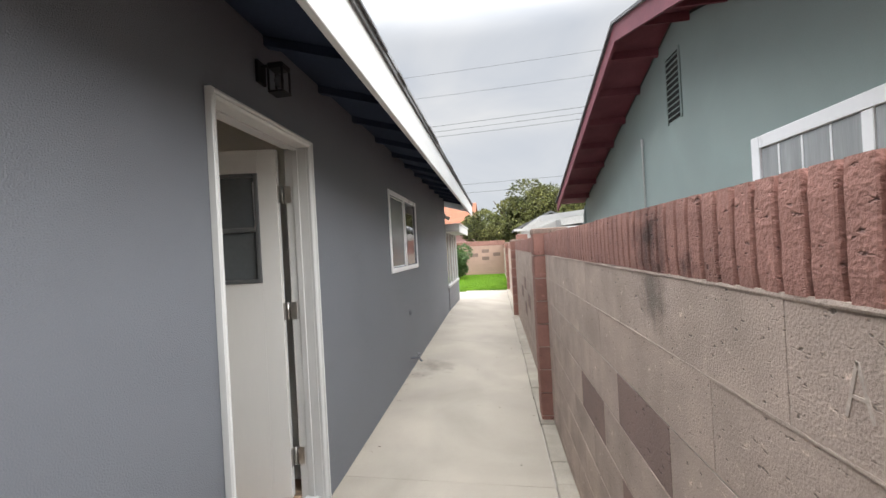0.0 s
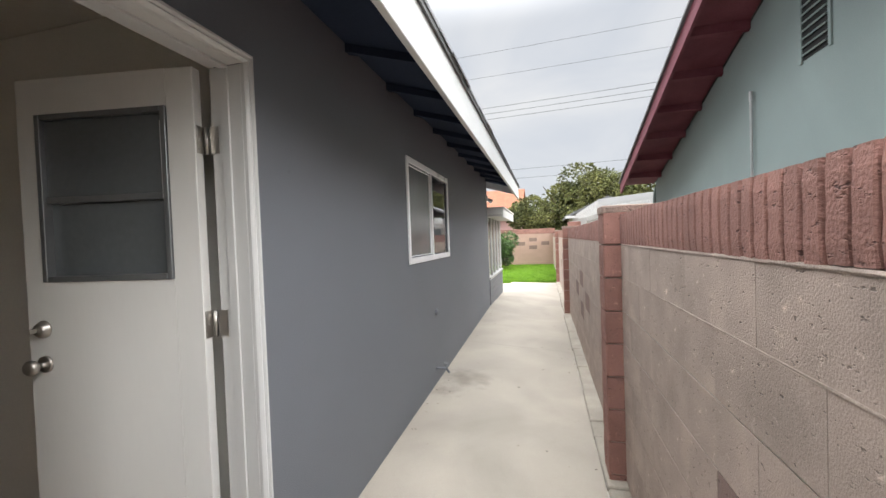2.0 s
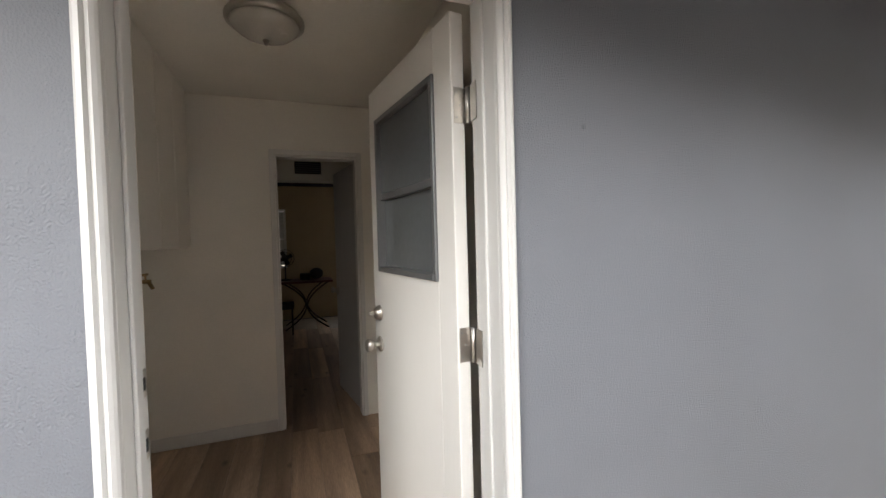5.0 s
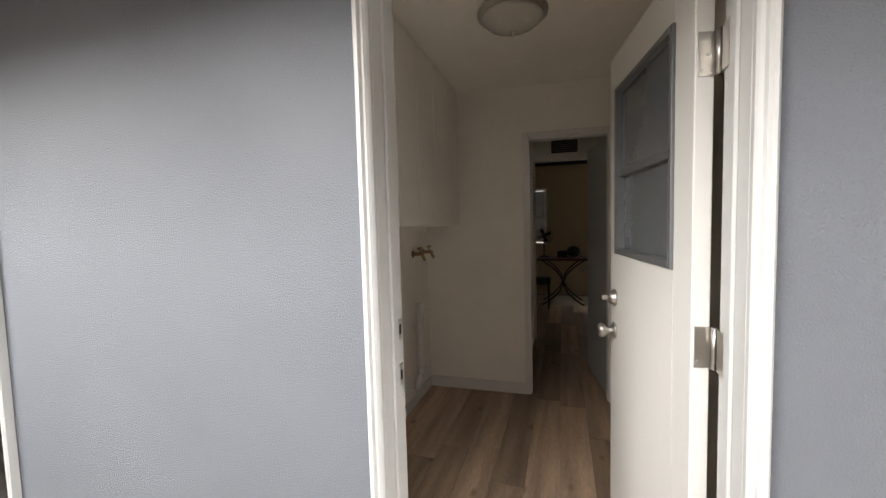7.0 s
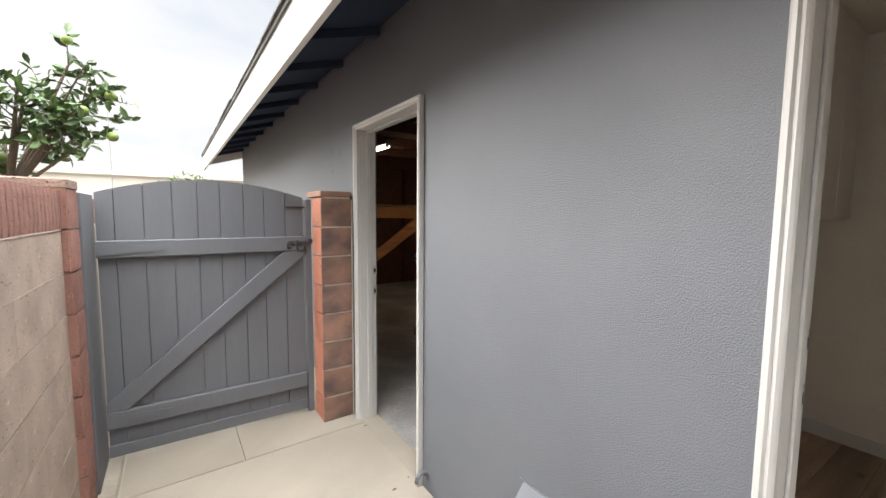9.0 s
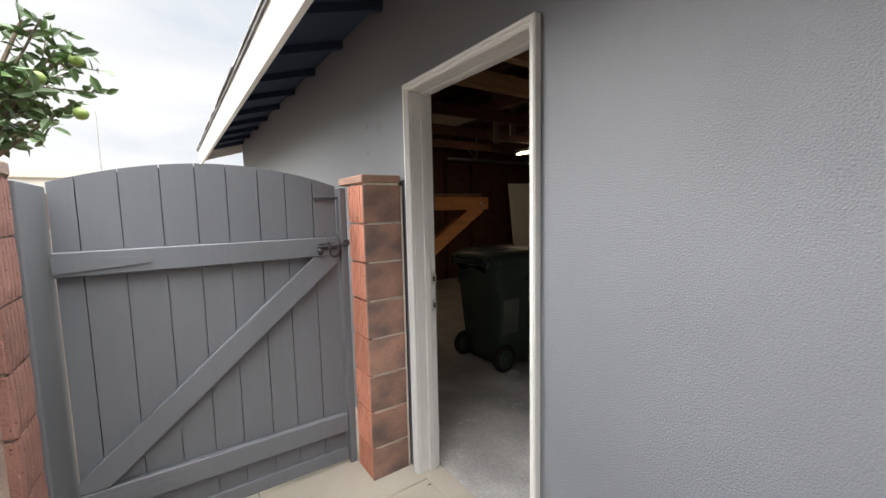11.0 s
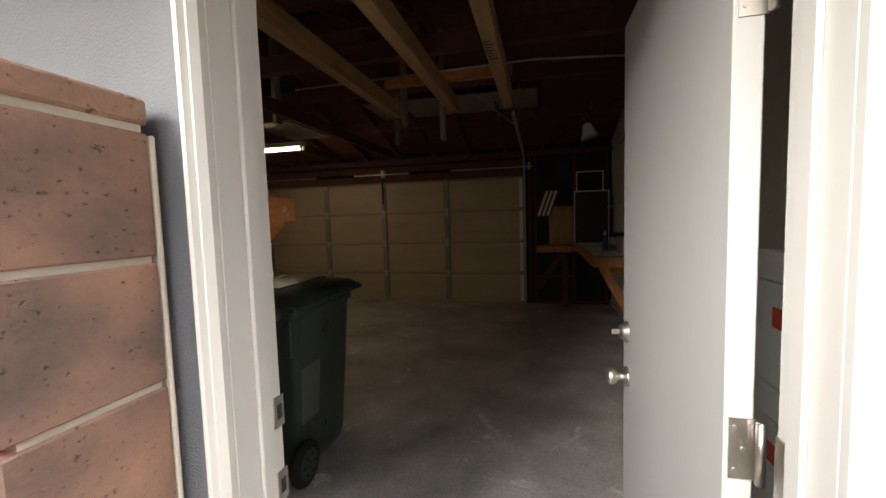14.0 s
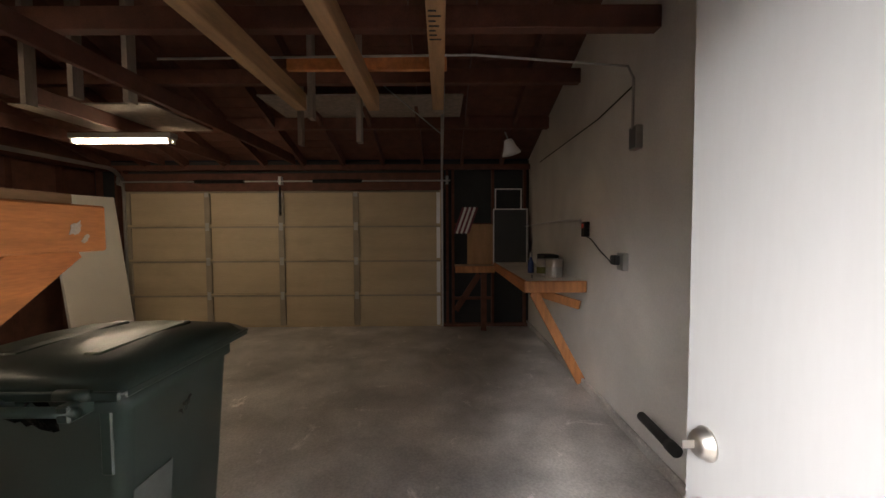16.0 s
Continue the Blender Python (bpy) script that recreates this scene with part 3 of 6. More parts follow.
# ---- doors, windows ----
def casing(name, y0, y1, z0, z1, w, xi=WI):
    """White stepped casing and jambs round an opening in the east wall."""
    c = thing(name, (WX, (y0 + y1) / 2, z0), kind="structure")
    prof = [(0.0, 0.0), (0.026, 0.0), (0.032, 0.006), (0.032, 0.014), (0.022, 0.018), (0.026, 0.026), (0.020, w - 0.004), (0.014, w), (0.0, w)]

    def stile(e, s, za, zb, ma, mb):
        """One moulded length beside the opening: e is its outer edge, s points inwards, ma and mb mitre its ends."""
        bm = bmesh.new()
        lo = [bm.verts.new((WX + 0.002 + p, e + s * q, za + ma * q)) for p, q in prof]
        hi = [bm.verts.new((WX + 0.002 + p, e + s * q, zb + mb * q)) for p, q in prof]
        bm.faces.new(lo), bm.faces.new(hi[::-1])
        for k in range(len(prof)):
            bm.faces.new((lo[k], lo[(k + 1) % len(prof)], hi[(k + 1) % len(prof)], hi[k]))
        return bm

    part("casing_side", stile(y0 - w, 1, z0, z1 + w, 0, -1), TRIMWHITE, c)
    part("casing_side", stile(y1 + w, -1, z0, z1 + w, 0, -1), TRIMWHITE, c)
    bm = bmesh.new()
    lo = [bm.verts.new((WX + 0.002 + p, y0 - w + q, z1 + w - q)) for p, q in prof]
    hi = [bm.verts.new((WX + 0.002 + p, y1 + w - q, z1 + w - q)) for p, q in prof]
    bm.faces.new(lo), bm.faces.new(hi[::-1])
    for k in range(len(prof)):
        bm.faces.new((lo[k], lo[(k + 1) % len(prof)], hi[(k + 1) % len(prof)], hi[k]))
    part("casing_head", bm, TRIMWHITE, c)
    part("jamb", boxes((xi, WX + 0.001, y0 - 0.018, y0, z0, z1), bevel=0.002), TRIMWHITE, c)
    part("jamb", boxes((xi, WX + 0.001, y1, y1 + 0.018, z0, z1), bevel=0.002), TRIMWHITE, c)
    part("jamb_head", boxes((xi, WX + 0.001, y0, y1, z1, z1 + 0.018), bevel=0.002), TRIMWHITE, c)
    part("stop", boxes((WI + 0.05, WI + 0.085, y0 + 0.0005, y0 + 0.009, z0, z1 - 0.012), bevel=0.002), TRIMWHITE, c)
    part("stop", boxes((WI + 0.05, WI + 0.085, y1 - 0.009, y1 - 0.0005, z0, z1 - 0.012), bevel=0.002), TRIMWHITE, c)
    part("stop_head", boxes((WI + 0.05, WI + 0.085, y0, y1, z1 - 0.012, z1 - 0.0005), bevel=0.002), TRIMWHITE, c)
    return c


case_l = casing("door_casing_laundry", LY0, LY1, 0.02, LTOP, 0.036)
case_g = casing("door_casing_garage", GY0, GY1, 0.004, GTOP, 0.034, WI + 0.016)
solo("door_threshold", boxes((WI - 0.005, WX + 0.03, LY0, LY1, 0.0, FLOOR - 0.02), (WI + 0.03, WX - 0.02, LY0, LY1, FLOOR - 0.02, FLOOR), bevel=0.004), FASCIA, kind="structure")
for c, y, zs in ((case_l, LY0, (1.09, 1.22)), (case_g, GY0, (0.955, 1.10))):
    for z in zs:
        part("strike_plate", boxes((WI + 0.012, WI + 0.042, y, y + 0.003, z - 0.03, z + 0.03), bevel=0.001), STEEL, c, "nickel strike plate")
        # no hole is cut: a thin dark plate paints its inner shade
        part("strike_hole", boxes((WI + 0.02, WI + 0.034, y + 0.003, y + 0.0036, z - 0.014, z + 0.014)), CAVITYSHADE, c)


def knob_at(door, p, n, label="brushed nickel door knob"):
    b = lathe(bmesh.new(), p, n, [(0, 0.033), (0.006, 0.033), (0.010, 0.027), (0.012, 0.012), (0.03, 0.011), (0.036, 0.02), (0.046, 0.028), (0.058, 0.0285), (0.066, 0.022), (0.068, 0.012)], 24)
    return part("knob", b, STEEL, door, label, True)


def bolt_at(door, p, n):
    b = lathe(bmesh.new(), p, n, [(0, 0.034), (0.005, 0.034), (0.009, 0.029), (0.016, 0.028), (0.02, 0.024), (0.024, 0.022), (0.026, 0.01)], 24)
    o = part("deadbolt", b, STEEL, door, "brushed nickel deadbolt cylinder", True)
    return o


def door_leaf(name, hinge, free_dir, width, z0, z1, material, label, lite=None, hinges=(), knob_z=0.95, bolt_z=1.08, out_n=None):
    """A leaf that hangs at hinge (x, y); free_dir points to its free edge, out_n from its outer face."""
    d, n = Vector((*free_dir, 0)).normalized(), Vector((*out_n, 0)).normalized()
    o = Vector((*hinge, 0))
    th = 0.042
    door = thing(name, (hinge[0], hinge[1], z0), label, "door")

    def slab(u0, u1, w0, w1, za, zb, bevel=0.0025):
        bm = boxes((u0, u1, w0, w1, za, zb), bevel=bevel)
        bm.transform(Matrix(((d.x, n.x, 0, o.x), (d.y, n.y, 0, o.y), (0, 0, 1, 0), (0, 0, 0, 1))))
        return bm

    g = 0.006
    if lite:
        u0, u1, a, b = lite
        bm = slab(g, u0, -th, 0, z0, z1)
        for s in ((u1, width, z0, z1), (u0, u1, z0, a), (u0, u1, b, z1)):
            b2 = slab(s[0], s[1], -th, 0, s[2], s[3], 0.0)
            me = bpy.data.meshes.new("tmp")
            b2.to_mesh(me), b2.free()
            bm.from_mesh(me)
            bpy.data.meshes.remove(me)
        part("leaf", bm, material, door)
        fw = 0.022
        for s in ((u0, u0 + fw, a, b), (u1 - fw, u1, a, b), (u0 + fw, u1 - fw, a, a + fw), (u0 + fw, u1 - fw, b - fw, b)):
            part("lite_frame", slab(s[0] + 0.0005, s[1] - 0.0005, -th + 0.004, 0.008, s[2] + 0.0005, s[3] - 0.0005, 0.002), ALU, door, "grey aluminium lite frame")
        m = (a + b) / 2 - 0.02
        part("meeting_rail", slab(u0 + fw, u1 - fw, -0.024, -0.004, m, m + 0.026, 0.002), ALU, door)
        part("pane", slab(u0 + fw, u1 - fw, -0.016, -0.012, m + 0.026, b - fw, 0), DARKPANE, door, "dim textured door pane")
        part("pane", slab(u0 + fw, u1 - fw, -0.028, -0.024, a + fw, m, 0), DARKPANE, door)
        part("sash_track", slab(u0 + fw + 0.004, u0 + fw + 0.010, -0.012, -0.002, m, b - 0.05, 0.001), VINYL, door, "thin white sash track")
    else:
        part("leaf", slab(g, width, -th, 0, z0, z1), material, door)
    ku = width - 0.065
    for side in (1, -1):
        base = o + d * ku + n * (0 if side > 0 else -th)
        knob_at(door, base + Vector((0, 0, knob_z)), n * side)
        bolt_at(door, base + Vector((0, 0, bolt_z)), n * side)
    key = slab(ku - 0.0015, ku + 0.0015, 0.025, 0.05, bolt_z - 0.008, bolt_z + 0.008, 0)
    part("latch_turn", key, STEEL, door)
    pin = o + n * (-th - 0.003) + d * -0.008
    for hz in hinges:
        h = part("hinge", rod(bmesh.new(), pin + Vector((0, 0, hz - 0.05)), pin + Vector((0, 0, hz + 0.05)), 0.007, 12), STEEL, door, "steel butt hinge", True)
        part("hinge_leaf", slab(g - 0.0025, g - 0.0003, -th - 0.002, -0.006, hz - 0.05, hz + 0.05, 0), STEEL, h)
        for k in range(3):
            sc = o + d * (g - 0.004) + n * (-0.014 - 0.012 * (k % 2)) + Vector((0, 0, hz - 0.035 + k * 0.035))
            part("screw", rod(bmesh.new(), sc, sc + d * 0.002, 0.0035, 8), GALV, h)
    return door


laundry_door = door_leaf("laundry_door", (WI - 0.022, LY1 - 0.049), (-0.985, -0.14), 0.735, FLOOR + 0.012, LTOP - 0.006, WHITE, "white painted back door with dark glazed lite, standing open",
                         lite=(0.115, 0.655, 1.375, 2.012), hinges=(1.885, 1.20, 0.345), knob_z=1.06, bolt_z=1.195, out_n=(0.14, -0.985))
for hz in (1.885, 1.20, 0.345):
    part("hinge_plate", boxes((WI - 0.004, WI + 0.034, LY1 - 0.0035, LY1 - 0.001, hz - 0.05, hz + 0.05)), STEEL, case_l, "steel hinge plate on the jamb")
garage_side_door = door_leaf("garage_side_door", (WI - 0.026, GY1 - 0.049), (-0.9998, -0.012), 0.745, 0.012, GTOP - 0.008, DOORGREY, "plain pale grey flush side door, standing open",
                             hinges=(1.79, 1.08, 0.24), knob_z=0.925, bolt_z=1.075, out_n=(0.012, -0.9998))
for hz in (1.79, 1.08, 0.24):
    part("hinge_plate", boxes((WI + 0.018, WI + 0.056, GY1 - 0.0035, GY1 - 0.001, hz - 0.05, hz + 0.05)), STEEL, case_g, "steel hinge plate on the jamb")

# slider window in the east wall
win = thing("window_1", (WX, 4.74, 1.29), kind="structure")
wy0, wy1, wz0, wz1 = 4.04, 5.44, 1.29, 2.17
for d in ((wy0, wy0 + 0.045, wz0, wz1), (wy1 - 0.045, wy1, wz0, wz1), (wy0 + 0.045, wy1 - 0.045, wz0, wz0 + 0.05), (wy0 + 0.045, wy1 - 0.045, wz1 - 0.05, wz1)):
    part("window_frame", boxes((WX - 0.045, WX + 0.012, *d), bevel=0.004), VINYL, win)
part("window_mullion", boxes((WX - 0.04, WX + 0.006, 4.755, 4.80, wz0 + 0.05, wz1 - 0.05), bevel=0.003), VINYL, win)
part("pane", boxes((WX - 0.036, WX - 0.032, wy0 + 0.046, 4.754, wz0 + 0.051, wz1 - 0.051)), GLASS, win)
part("pane", boxes((WX - 0.014, WX - 0.010, 4.801, wy1 - 0.046, wz0 + 0.051, wz1 - 0.051)), GLASS, win)
for d in ((wy0 + 0.046, wy0 + 0.060, wz0 + 0.051, wz1 - 0.051), (4.740, 4.754, wz0 + 0.051, wz1 - 0.051), (wy0 + 0.060, 4.740, wz0 + 0.051, wz0 + 0.067), (wy0 + 0.060, 4.740, wz1 - 0.067, wz1 - 0.051)):
    part("screen_frame", boxes((WX - 0.022, WX - 0.008, d[0] + 0.0005, d[1] - 0.0005, d[2], d[3]), bevel=0.002), VINYL, win)
part("screen", boxes((WX - 0.016, WX - 0.0155, wy0 + 0.060, 4.740, wz0 + 0.067, wz1 - 0.067)), WINSCREEN, win, "grey insect screen over the sliding sash")
part("sash_rail", boxes((WX - 0.030, WX - 0.017, wy0 + 0.062, 4.738, wz1 - 0.115, wz1 - 0.07), bevel=0.003), VINYL, win)
solo("wall_bedroom", boxes((-4.6, -4.5, 2.55, NORTH - 0.152, FLOOR, 2.554), (-4.498, WI - 0.002, 2.44, 2.54, FLOOR, 2.554)), INTWHITE, kind="structure")

# ---- block wall along the passage ----
def block_mesh(name, w, d, h, material, c=0.0004):
    return as_mesh(name, boxes((-d, 0, -w / 2, w / 2, -h / 2, h / 2), bevel=c), material)


def fluted_mesh(name, w, h, material, ribs, seed, d=0.022, rough=0.0011, gap=0.09):
    """A split, fluted face block in one skin: upright ribs between narrow grooves, core reaching back from x = 0."""
    random.seed(seed)
    bm = bmesh.new()
    p = w / ribs
    line = [(0.15, -w / 2)]
    for k in range(ribs):
        y0, y1 = -w / 2 + k * p, -w / 2 + (k + 1) * p
        line += [(0.0, y0 + p * gap * 0.5), (-d * 0.88, y0 + p * gap), (-d, y0 + p * (gap + 0.05)), (-d, y1 - p * (gap + 0.05)), (-d * 0.88, y1 - p * gap), (0.0, y1 - p * gap * 0.5)]
    line += [(0.15, w / 2)]
    rows = []
    for j in range(6):
        z = -h / 2 + h * j / 5
        ease = 0.0025 if j in (0, 5) else 0.0
        rows.append([bm.verts.new((x + ease + random.uniform(-rough, rough) if x < -0.001 else x, y + (random.uniform(-rough, rough) * 0.5 if x < -0.001 else 0), z)) for x, y in line])
    for a, b in zip(rows, rows[1:]):
        for k in range(len(line) - 1):
            bm.faces.new((a[k], a[k + 1], b[k + 1], b[k]))
        bm.faces.new((a[-1], a[0], b[0], b[-1]))
    bm.faces.new(rows[0]), bm.faces.new(rows[-1][::-1])
    return as_mesh(name, bm, material)


garden_wall = thing("garden_wall", (FX + 0.1, 4, 0), kind="structure")
PIL = (-0.80, 3.61, 8.93, 14.15)
PROUD = (0.03, 0.093, 0.093, 0.093)
PIN, COURSE, TOPZ, BASE = 0.10, 0.1915, 1.418, -0.114
part("wall_core", boxes((FX + 0.004, FX + 0.19, -6.4, 22.7, -0.12, 1.412)), MORTAR, garden_wall)
part("cap_core", boxes((FX + 0.03, FX + 0.19, -6.4, 22.7, 1.42, 1.585)), TERRA, garden_wall)
part("block_field", boxes((FX + 0.001, FX + 0.02, -1.32, PIL[0] - PIN, -0.1, TOPZ)), BLOCK, garden_wall)
for a, b in zip(PIL, PIL[1:]):
    y0, y1 = a + PIN, b - PIN
    n = math.ceil((y1 - y0) / 0.4385)
    w = 0.4385
    y0 = y1 - n * w
    bmesh_std = block_mesh("block", w - 0.0006, 0.03, COURSE - 0.006, BLOCK)
    bmesh_half = block_mesh("block", w / 2 - 0.0006, 0.03, COURSE - 0.006, BLOCK)
    bmesh_dark = block_mesh("block", w - 0.0006, 0.03, COURSE - 0.006, BLOCKDARK)
    mid = 4.5 if a < 0 else n // 2 - 0.5
    for r in range(8):
        odd = r % 2
        cells = [(y0 + (k + 0.5) * w, bmesh_std, k) for k in range(n)] if not odd else [(y0 + w / 4, bmesh_half, -1)] + [(y0 + (k + 1) * w, bmesh_std, k + 0.5) for k in range(n - 1)] + [(y1 - w / 4, bmesh_half, -1)]
        for yc, me, k in cells:
            if (r in (3, 5) and k == mid) or (r == 4 and k in (mid - 1.5, mid + 1.5)):
                me = bmesh_dark
            o = under(new("block", me), garden_wall)
            o.location = (FX + 0.03 + (0.0003 * ((k * 7 + r * 3) % 5)), yc, BASE + COURSE * r + COURSE / 2)
    for k in range(n):
        caps = [fluted_mesh("cap_block", w - 0.004, 0.172, TERRA, 8, 20 + s) for s in range(3)] if k == 0 else caps
        o = under(new("cap_block", caps[k % 3]), garden_wall)
        o.location = (FX + 0.0185, y0 + (k + 0.5) * w, TOPZ + 0.089 + 0.0015 * (k % 3))
    for zb, proud, half, m in ((TOPZ, 0.0025, 0.0045, BEADTAN), (TOPZ - COURSE, 0.0008, 0.0028, BEADTAN)):
        bm, yb, prev = bmesh.new(), max(y0, a + PIN), None
        while yb < y1:
            p, h = proud * random.uniform(0.2, 1.3), half * random.uniform(0.6, 1.25)
            ring = [bm.verts.new((x, yb, zb + z)) for x, z in ((FX + 0.02, -h), (FX - p * 0.5, -h), (FX - p, -h * 0.2), (FX - p * 0.4, h), (FX + 0.02, h))]
            if prev:
                for q in range(5):
                    bm.faces.new((prev[q], prev[(q + 1) % 5], ring[(q + 1) % 5], ring[q]))
            else:
                bm.faces.new(ring)
            prev, yb = ring, yb + random.uniform(0.012, 0.05)
        bm.faces.new(prev[::-1])
        part("mortar_bead", bm, m, garden_wall)
# wall beyond the last pier and across the back of the garden, before the gate and behind it
for name, dims, m, mc in (("far_block_field", (FX + 0.002, FX + 0.02, 14.25, 22.5, 0, TOPZ), BLOCK, TERRA),):
    part(name, boxes(dims), m, garden_wall)
    part("far_cap", boxes((FX - 0.004, FX + 0.02, 14.25, 22.5, TOPZ, 1.585), bevel=0.004), mc, garden_wall)
part("south_block_field", boxes((FX + 0.002, FX + 0.02, -6.4, -1.32, 0, 1.4)), BLOCK, garden_wall)
pier_mesh = [fluted_mesh("pier_block", 0.205, 0.187, TERRA, 6, 40 + s, 0.012, 0.0008, 0.09) for s in range(2)]
for k, py in enumerate(PIL):
    px = FX - PROUD[k]
    pier = thing("wall_pier", (px, py, 0), "terracotta fluted block pier in the garden wall", "pier", "piers of the garden wall")
    part("pier_core", boxes((px + 0.012, FX + 0.2, py - 0.092, py + 0.092, -0.06, 1.598)), MORTAR, pier)
    for r in range(9):
        o = under(new("pier_block", pier_mesh[r % 2]), pier)
        o.location = (px + 0.010, py, -0.0455 + r * 0.195)
        for sy in (-1, 1):
            part("pier_side", boxes((px + 0.004, FX + 0.1, py + sy * 0.098 - 0.0055, py + sy * 0.098 + 0.0055, r * 0.195 - 0.139, r * 0.195 + 0.048), bevel=0.004), TERRA, pier)
    part("pier_cap", boxes((px - 0.006, FX + 0.2, py - 0.106, py + 0.106, 1.601, 1.648), bevel=0.006), CAPSTONE, pier)

# a faint chalked letter on the top course
for a, b in (((0.525, 1.288), (0.543, 1.355)), ((0.543, 1.355), (0.561, 1.284)), ((0.532, 1.312), (0.554, 1.312))):
    part("chalk_stroke", beam(bmesh.new(), (FX + 0.002, *a), (FX + 0.002, *b), 0.0045, 0.005, up=(1, 0, 0)), CHALK, garden_wall)

# back fence of the garden
back = thing("garden_wall_back", (-3, 22.6, 0), kind="structure")
part("wall_core", boxes((-10, FX + 0.2, 22.505, 22.7, -0.1, 1.60)), PEACH, back)
bw = block_mesh("block", 0.40, 0.03, 0.19, PEACH)
bd = block_mesh("block", 0.40, 0.03, 0.19, BLOCKDARK)
for r in range(8):
    for k in range(14):
        x = 0.2 - 0.2 * (r % 2) - k * 0.41
        dark = (r, k) in ((6, 2), (4, 2), (5, 0), (5, 3))
        o = under(new("block", bd if dark else bw), back)
        o.matrix_basis = Matrix.Translation((x, 22.51, 0.1 + r * 0.2)) @ Matrix.Rotation(radians(90), 4, "Z")
part("far_field", boxes((-10, -5.6, 22.5, 22.518, 0, 1.6)), PEACH, back)
part("back_cap", boxes((-10, FX + 0.1, 22.47, 22.72, 1.602, 1.86), bevel=0.008), TERRA, back)

# ---- gate and its post ----
post = thing("gate_post", (-0.97, -1.08, 0), "orange red fluted block post with a tan cap beside the gate", "gate post")
PX0, PX1, PY0, PY1 = -1.076, -0.862, -1.19, -0.98
part("post_core", boxes((PX0 + 0.006, PX1 - 0.022, PY0 + 0.005, PY1 - 0.006, -0.06, 1.615)), PALEMORTAR, post)
flute = fluted_mesh("post_block", 0.2, 0.190, POSTRED, 6, 77, 0.016, 0.0006, 0.13)
facem = as_mesh("post_face", boxes((PX0, PX1 - 0.002, -0.02, 0, -0.095, 0.095), bevel=0.003), POSTBROWN)
for r in range(8):
    z = 0.1 + r * 0.201
    o = under(new("post_block", flute), post)
    o.matrix_basis = Matrix.Translation((PX1 - 0.016, (PY0 + PY1) / 2, z)) @ Matrix.Rotation(radians(180), 4, "Z")
    o = under(new("post_face", facem), post)
    o.location = (0, PY1, z)
part("post_cap", boxes((PX0 - 0.002, PX1 + 0.002, PY0 - 0.12, PY1 + 0.002, 1.614, 1.654), bevel=0.005), POSTCAP, post, "tan stone cap")
part("mortar_skim", boxes((PX0 - 0.010, PX0 - 0.001, PY1 - 0.03, PY1 + 0.004, 0, 1.6), bevel=0.003), PALEMORTAR, post)

gate = thing("garden_gate", (-0.23, -1.22, 0.05), "grey painted wooden garden gate with an arched top, closed", "gate")
GX0, GX1, GPY = -0.815, 0.335, -1.245


def arch(x):
    return 1.60 + 0.105 * (1 - ((x - (GX0 + GX1) / 2) / 0.6) ** 2)


edges = [GX0, -0.69, -0.552, -0.426, -0.288, -0.163, -0.031, 0.112, 0.249, GX1]
for a, b in zip(edges, edges[1:]):
    bm = bmesh.new()
    a, b = a + 0.002, b - 0.002
    top = [(a + (b - a) * k / 4, arch(a + (b - a) * k / 4)) for k in range(5)]
    prof = [(a, 0.06), (b, 0.06)] + top[::-1]
    f = [bm.verts.new((x, GPY, z)) for x, z in prof]
    g = [bm.verts.new((x, GPY - 0.02, z)) for x, z in prof]
    bm.faces.new(f), bm.faces.new(g[::-1])
    for k in range(len(prof)):
        bm.faces.new((f[k], f[(k + 1) % len(prof)], g[(k + 1) % len(prof)], g[k]))
    part("board", bm, GREYWOOD, gate)
for x in edges[1:-1]:
    part("batten", boxes((x - 0.03, x + 0.03, GPY - 0.03, GPY - 0.0205, 0.07, arch(x) - 0.012)), GREYWOOD, gate)
part("rail", boxes((GX0, GX1, GPY + 0.001, GPY + 0.038, 1.235, 1.335), bevel=0.004), GREYWOOD, gate)
part("rail", boxes((GX0, GX1, GPY + 0.001, GPY + 0.038, 0.22, 0.325), bevel=0.004), GREYWOOD, gate)
part("kick_board", boxes((GX0, GX1, GPY + 0.001, GPY + 0.022, 0.045, 0.115), bevel=0.003), GREYWOOD, gate)
bm = bmesh.new()
pr = [(0.334, 0.327), (0.235, 0.327), (-0.812, 1.205), (-0.812, 1.233), (-0.675, 1.233), (0.334, 0.375)]
f = [bm.verts.new((x, GPY + 0.037, z)) for x, z in pr]
g = [bm.verts.new((x, GPY + 0.001, z)) for x, z in pr]
bm.faces.new(f), bm.faces.new(g[::-1])
for k in range(len(pr)):
    bm.faces.new((f[k], f[(k + 1) % len(pr)], g[(k + 1) % len(pr)], g[k]))
bmesh.ops.bevel(bm, geom=list(bm.edges), offset=0.003, segments=1, affect="EDGES")
part("brace", bm, GREYWOOD, gate)
for z in (1.285, 0.272):
    bm = bmesh.new()
    v = [bm.verts.new(p) for p in ((GX1, GPY + 0.041, z - 0.035), (GX1, GPY + 0.041, z + 0.035), (0.02, GPY + 0.041, z + 0.012), (0.02, GPY + 0.041, z - 0.012))]
    r = bmesh.ops.extrude_face_region(bm, geom=[bm.faces.new(v)])
    bmesh.ops.translate(bm, verts=[q for q in r["geom"] if isinstance(q, bmesh.types.BMVert)], vec=(0, 0.004, 0))
    part("strap_hinge", bm, GREYWOOD, gate, "painted tee strap hinge")
la = part("latch", boxes((-0.795, -0.70, GPY + 0.038, GPY + 0.042, 1.268, 1.304), bevel=0.002), LATCHGREY, gate, "dark thumb latch with a curled pull")
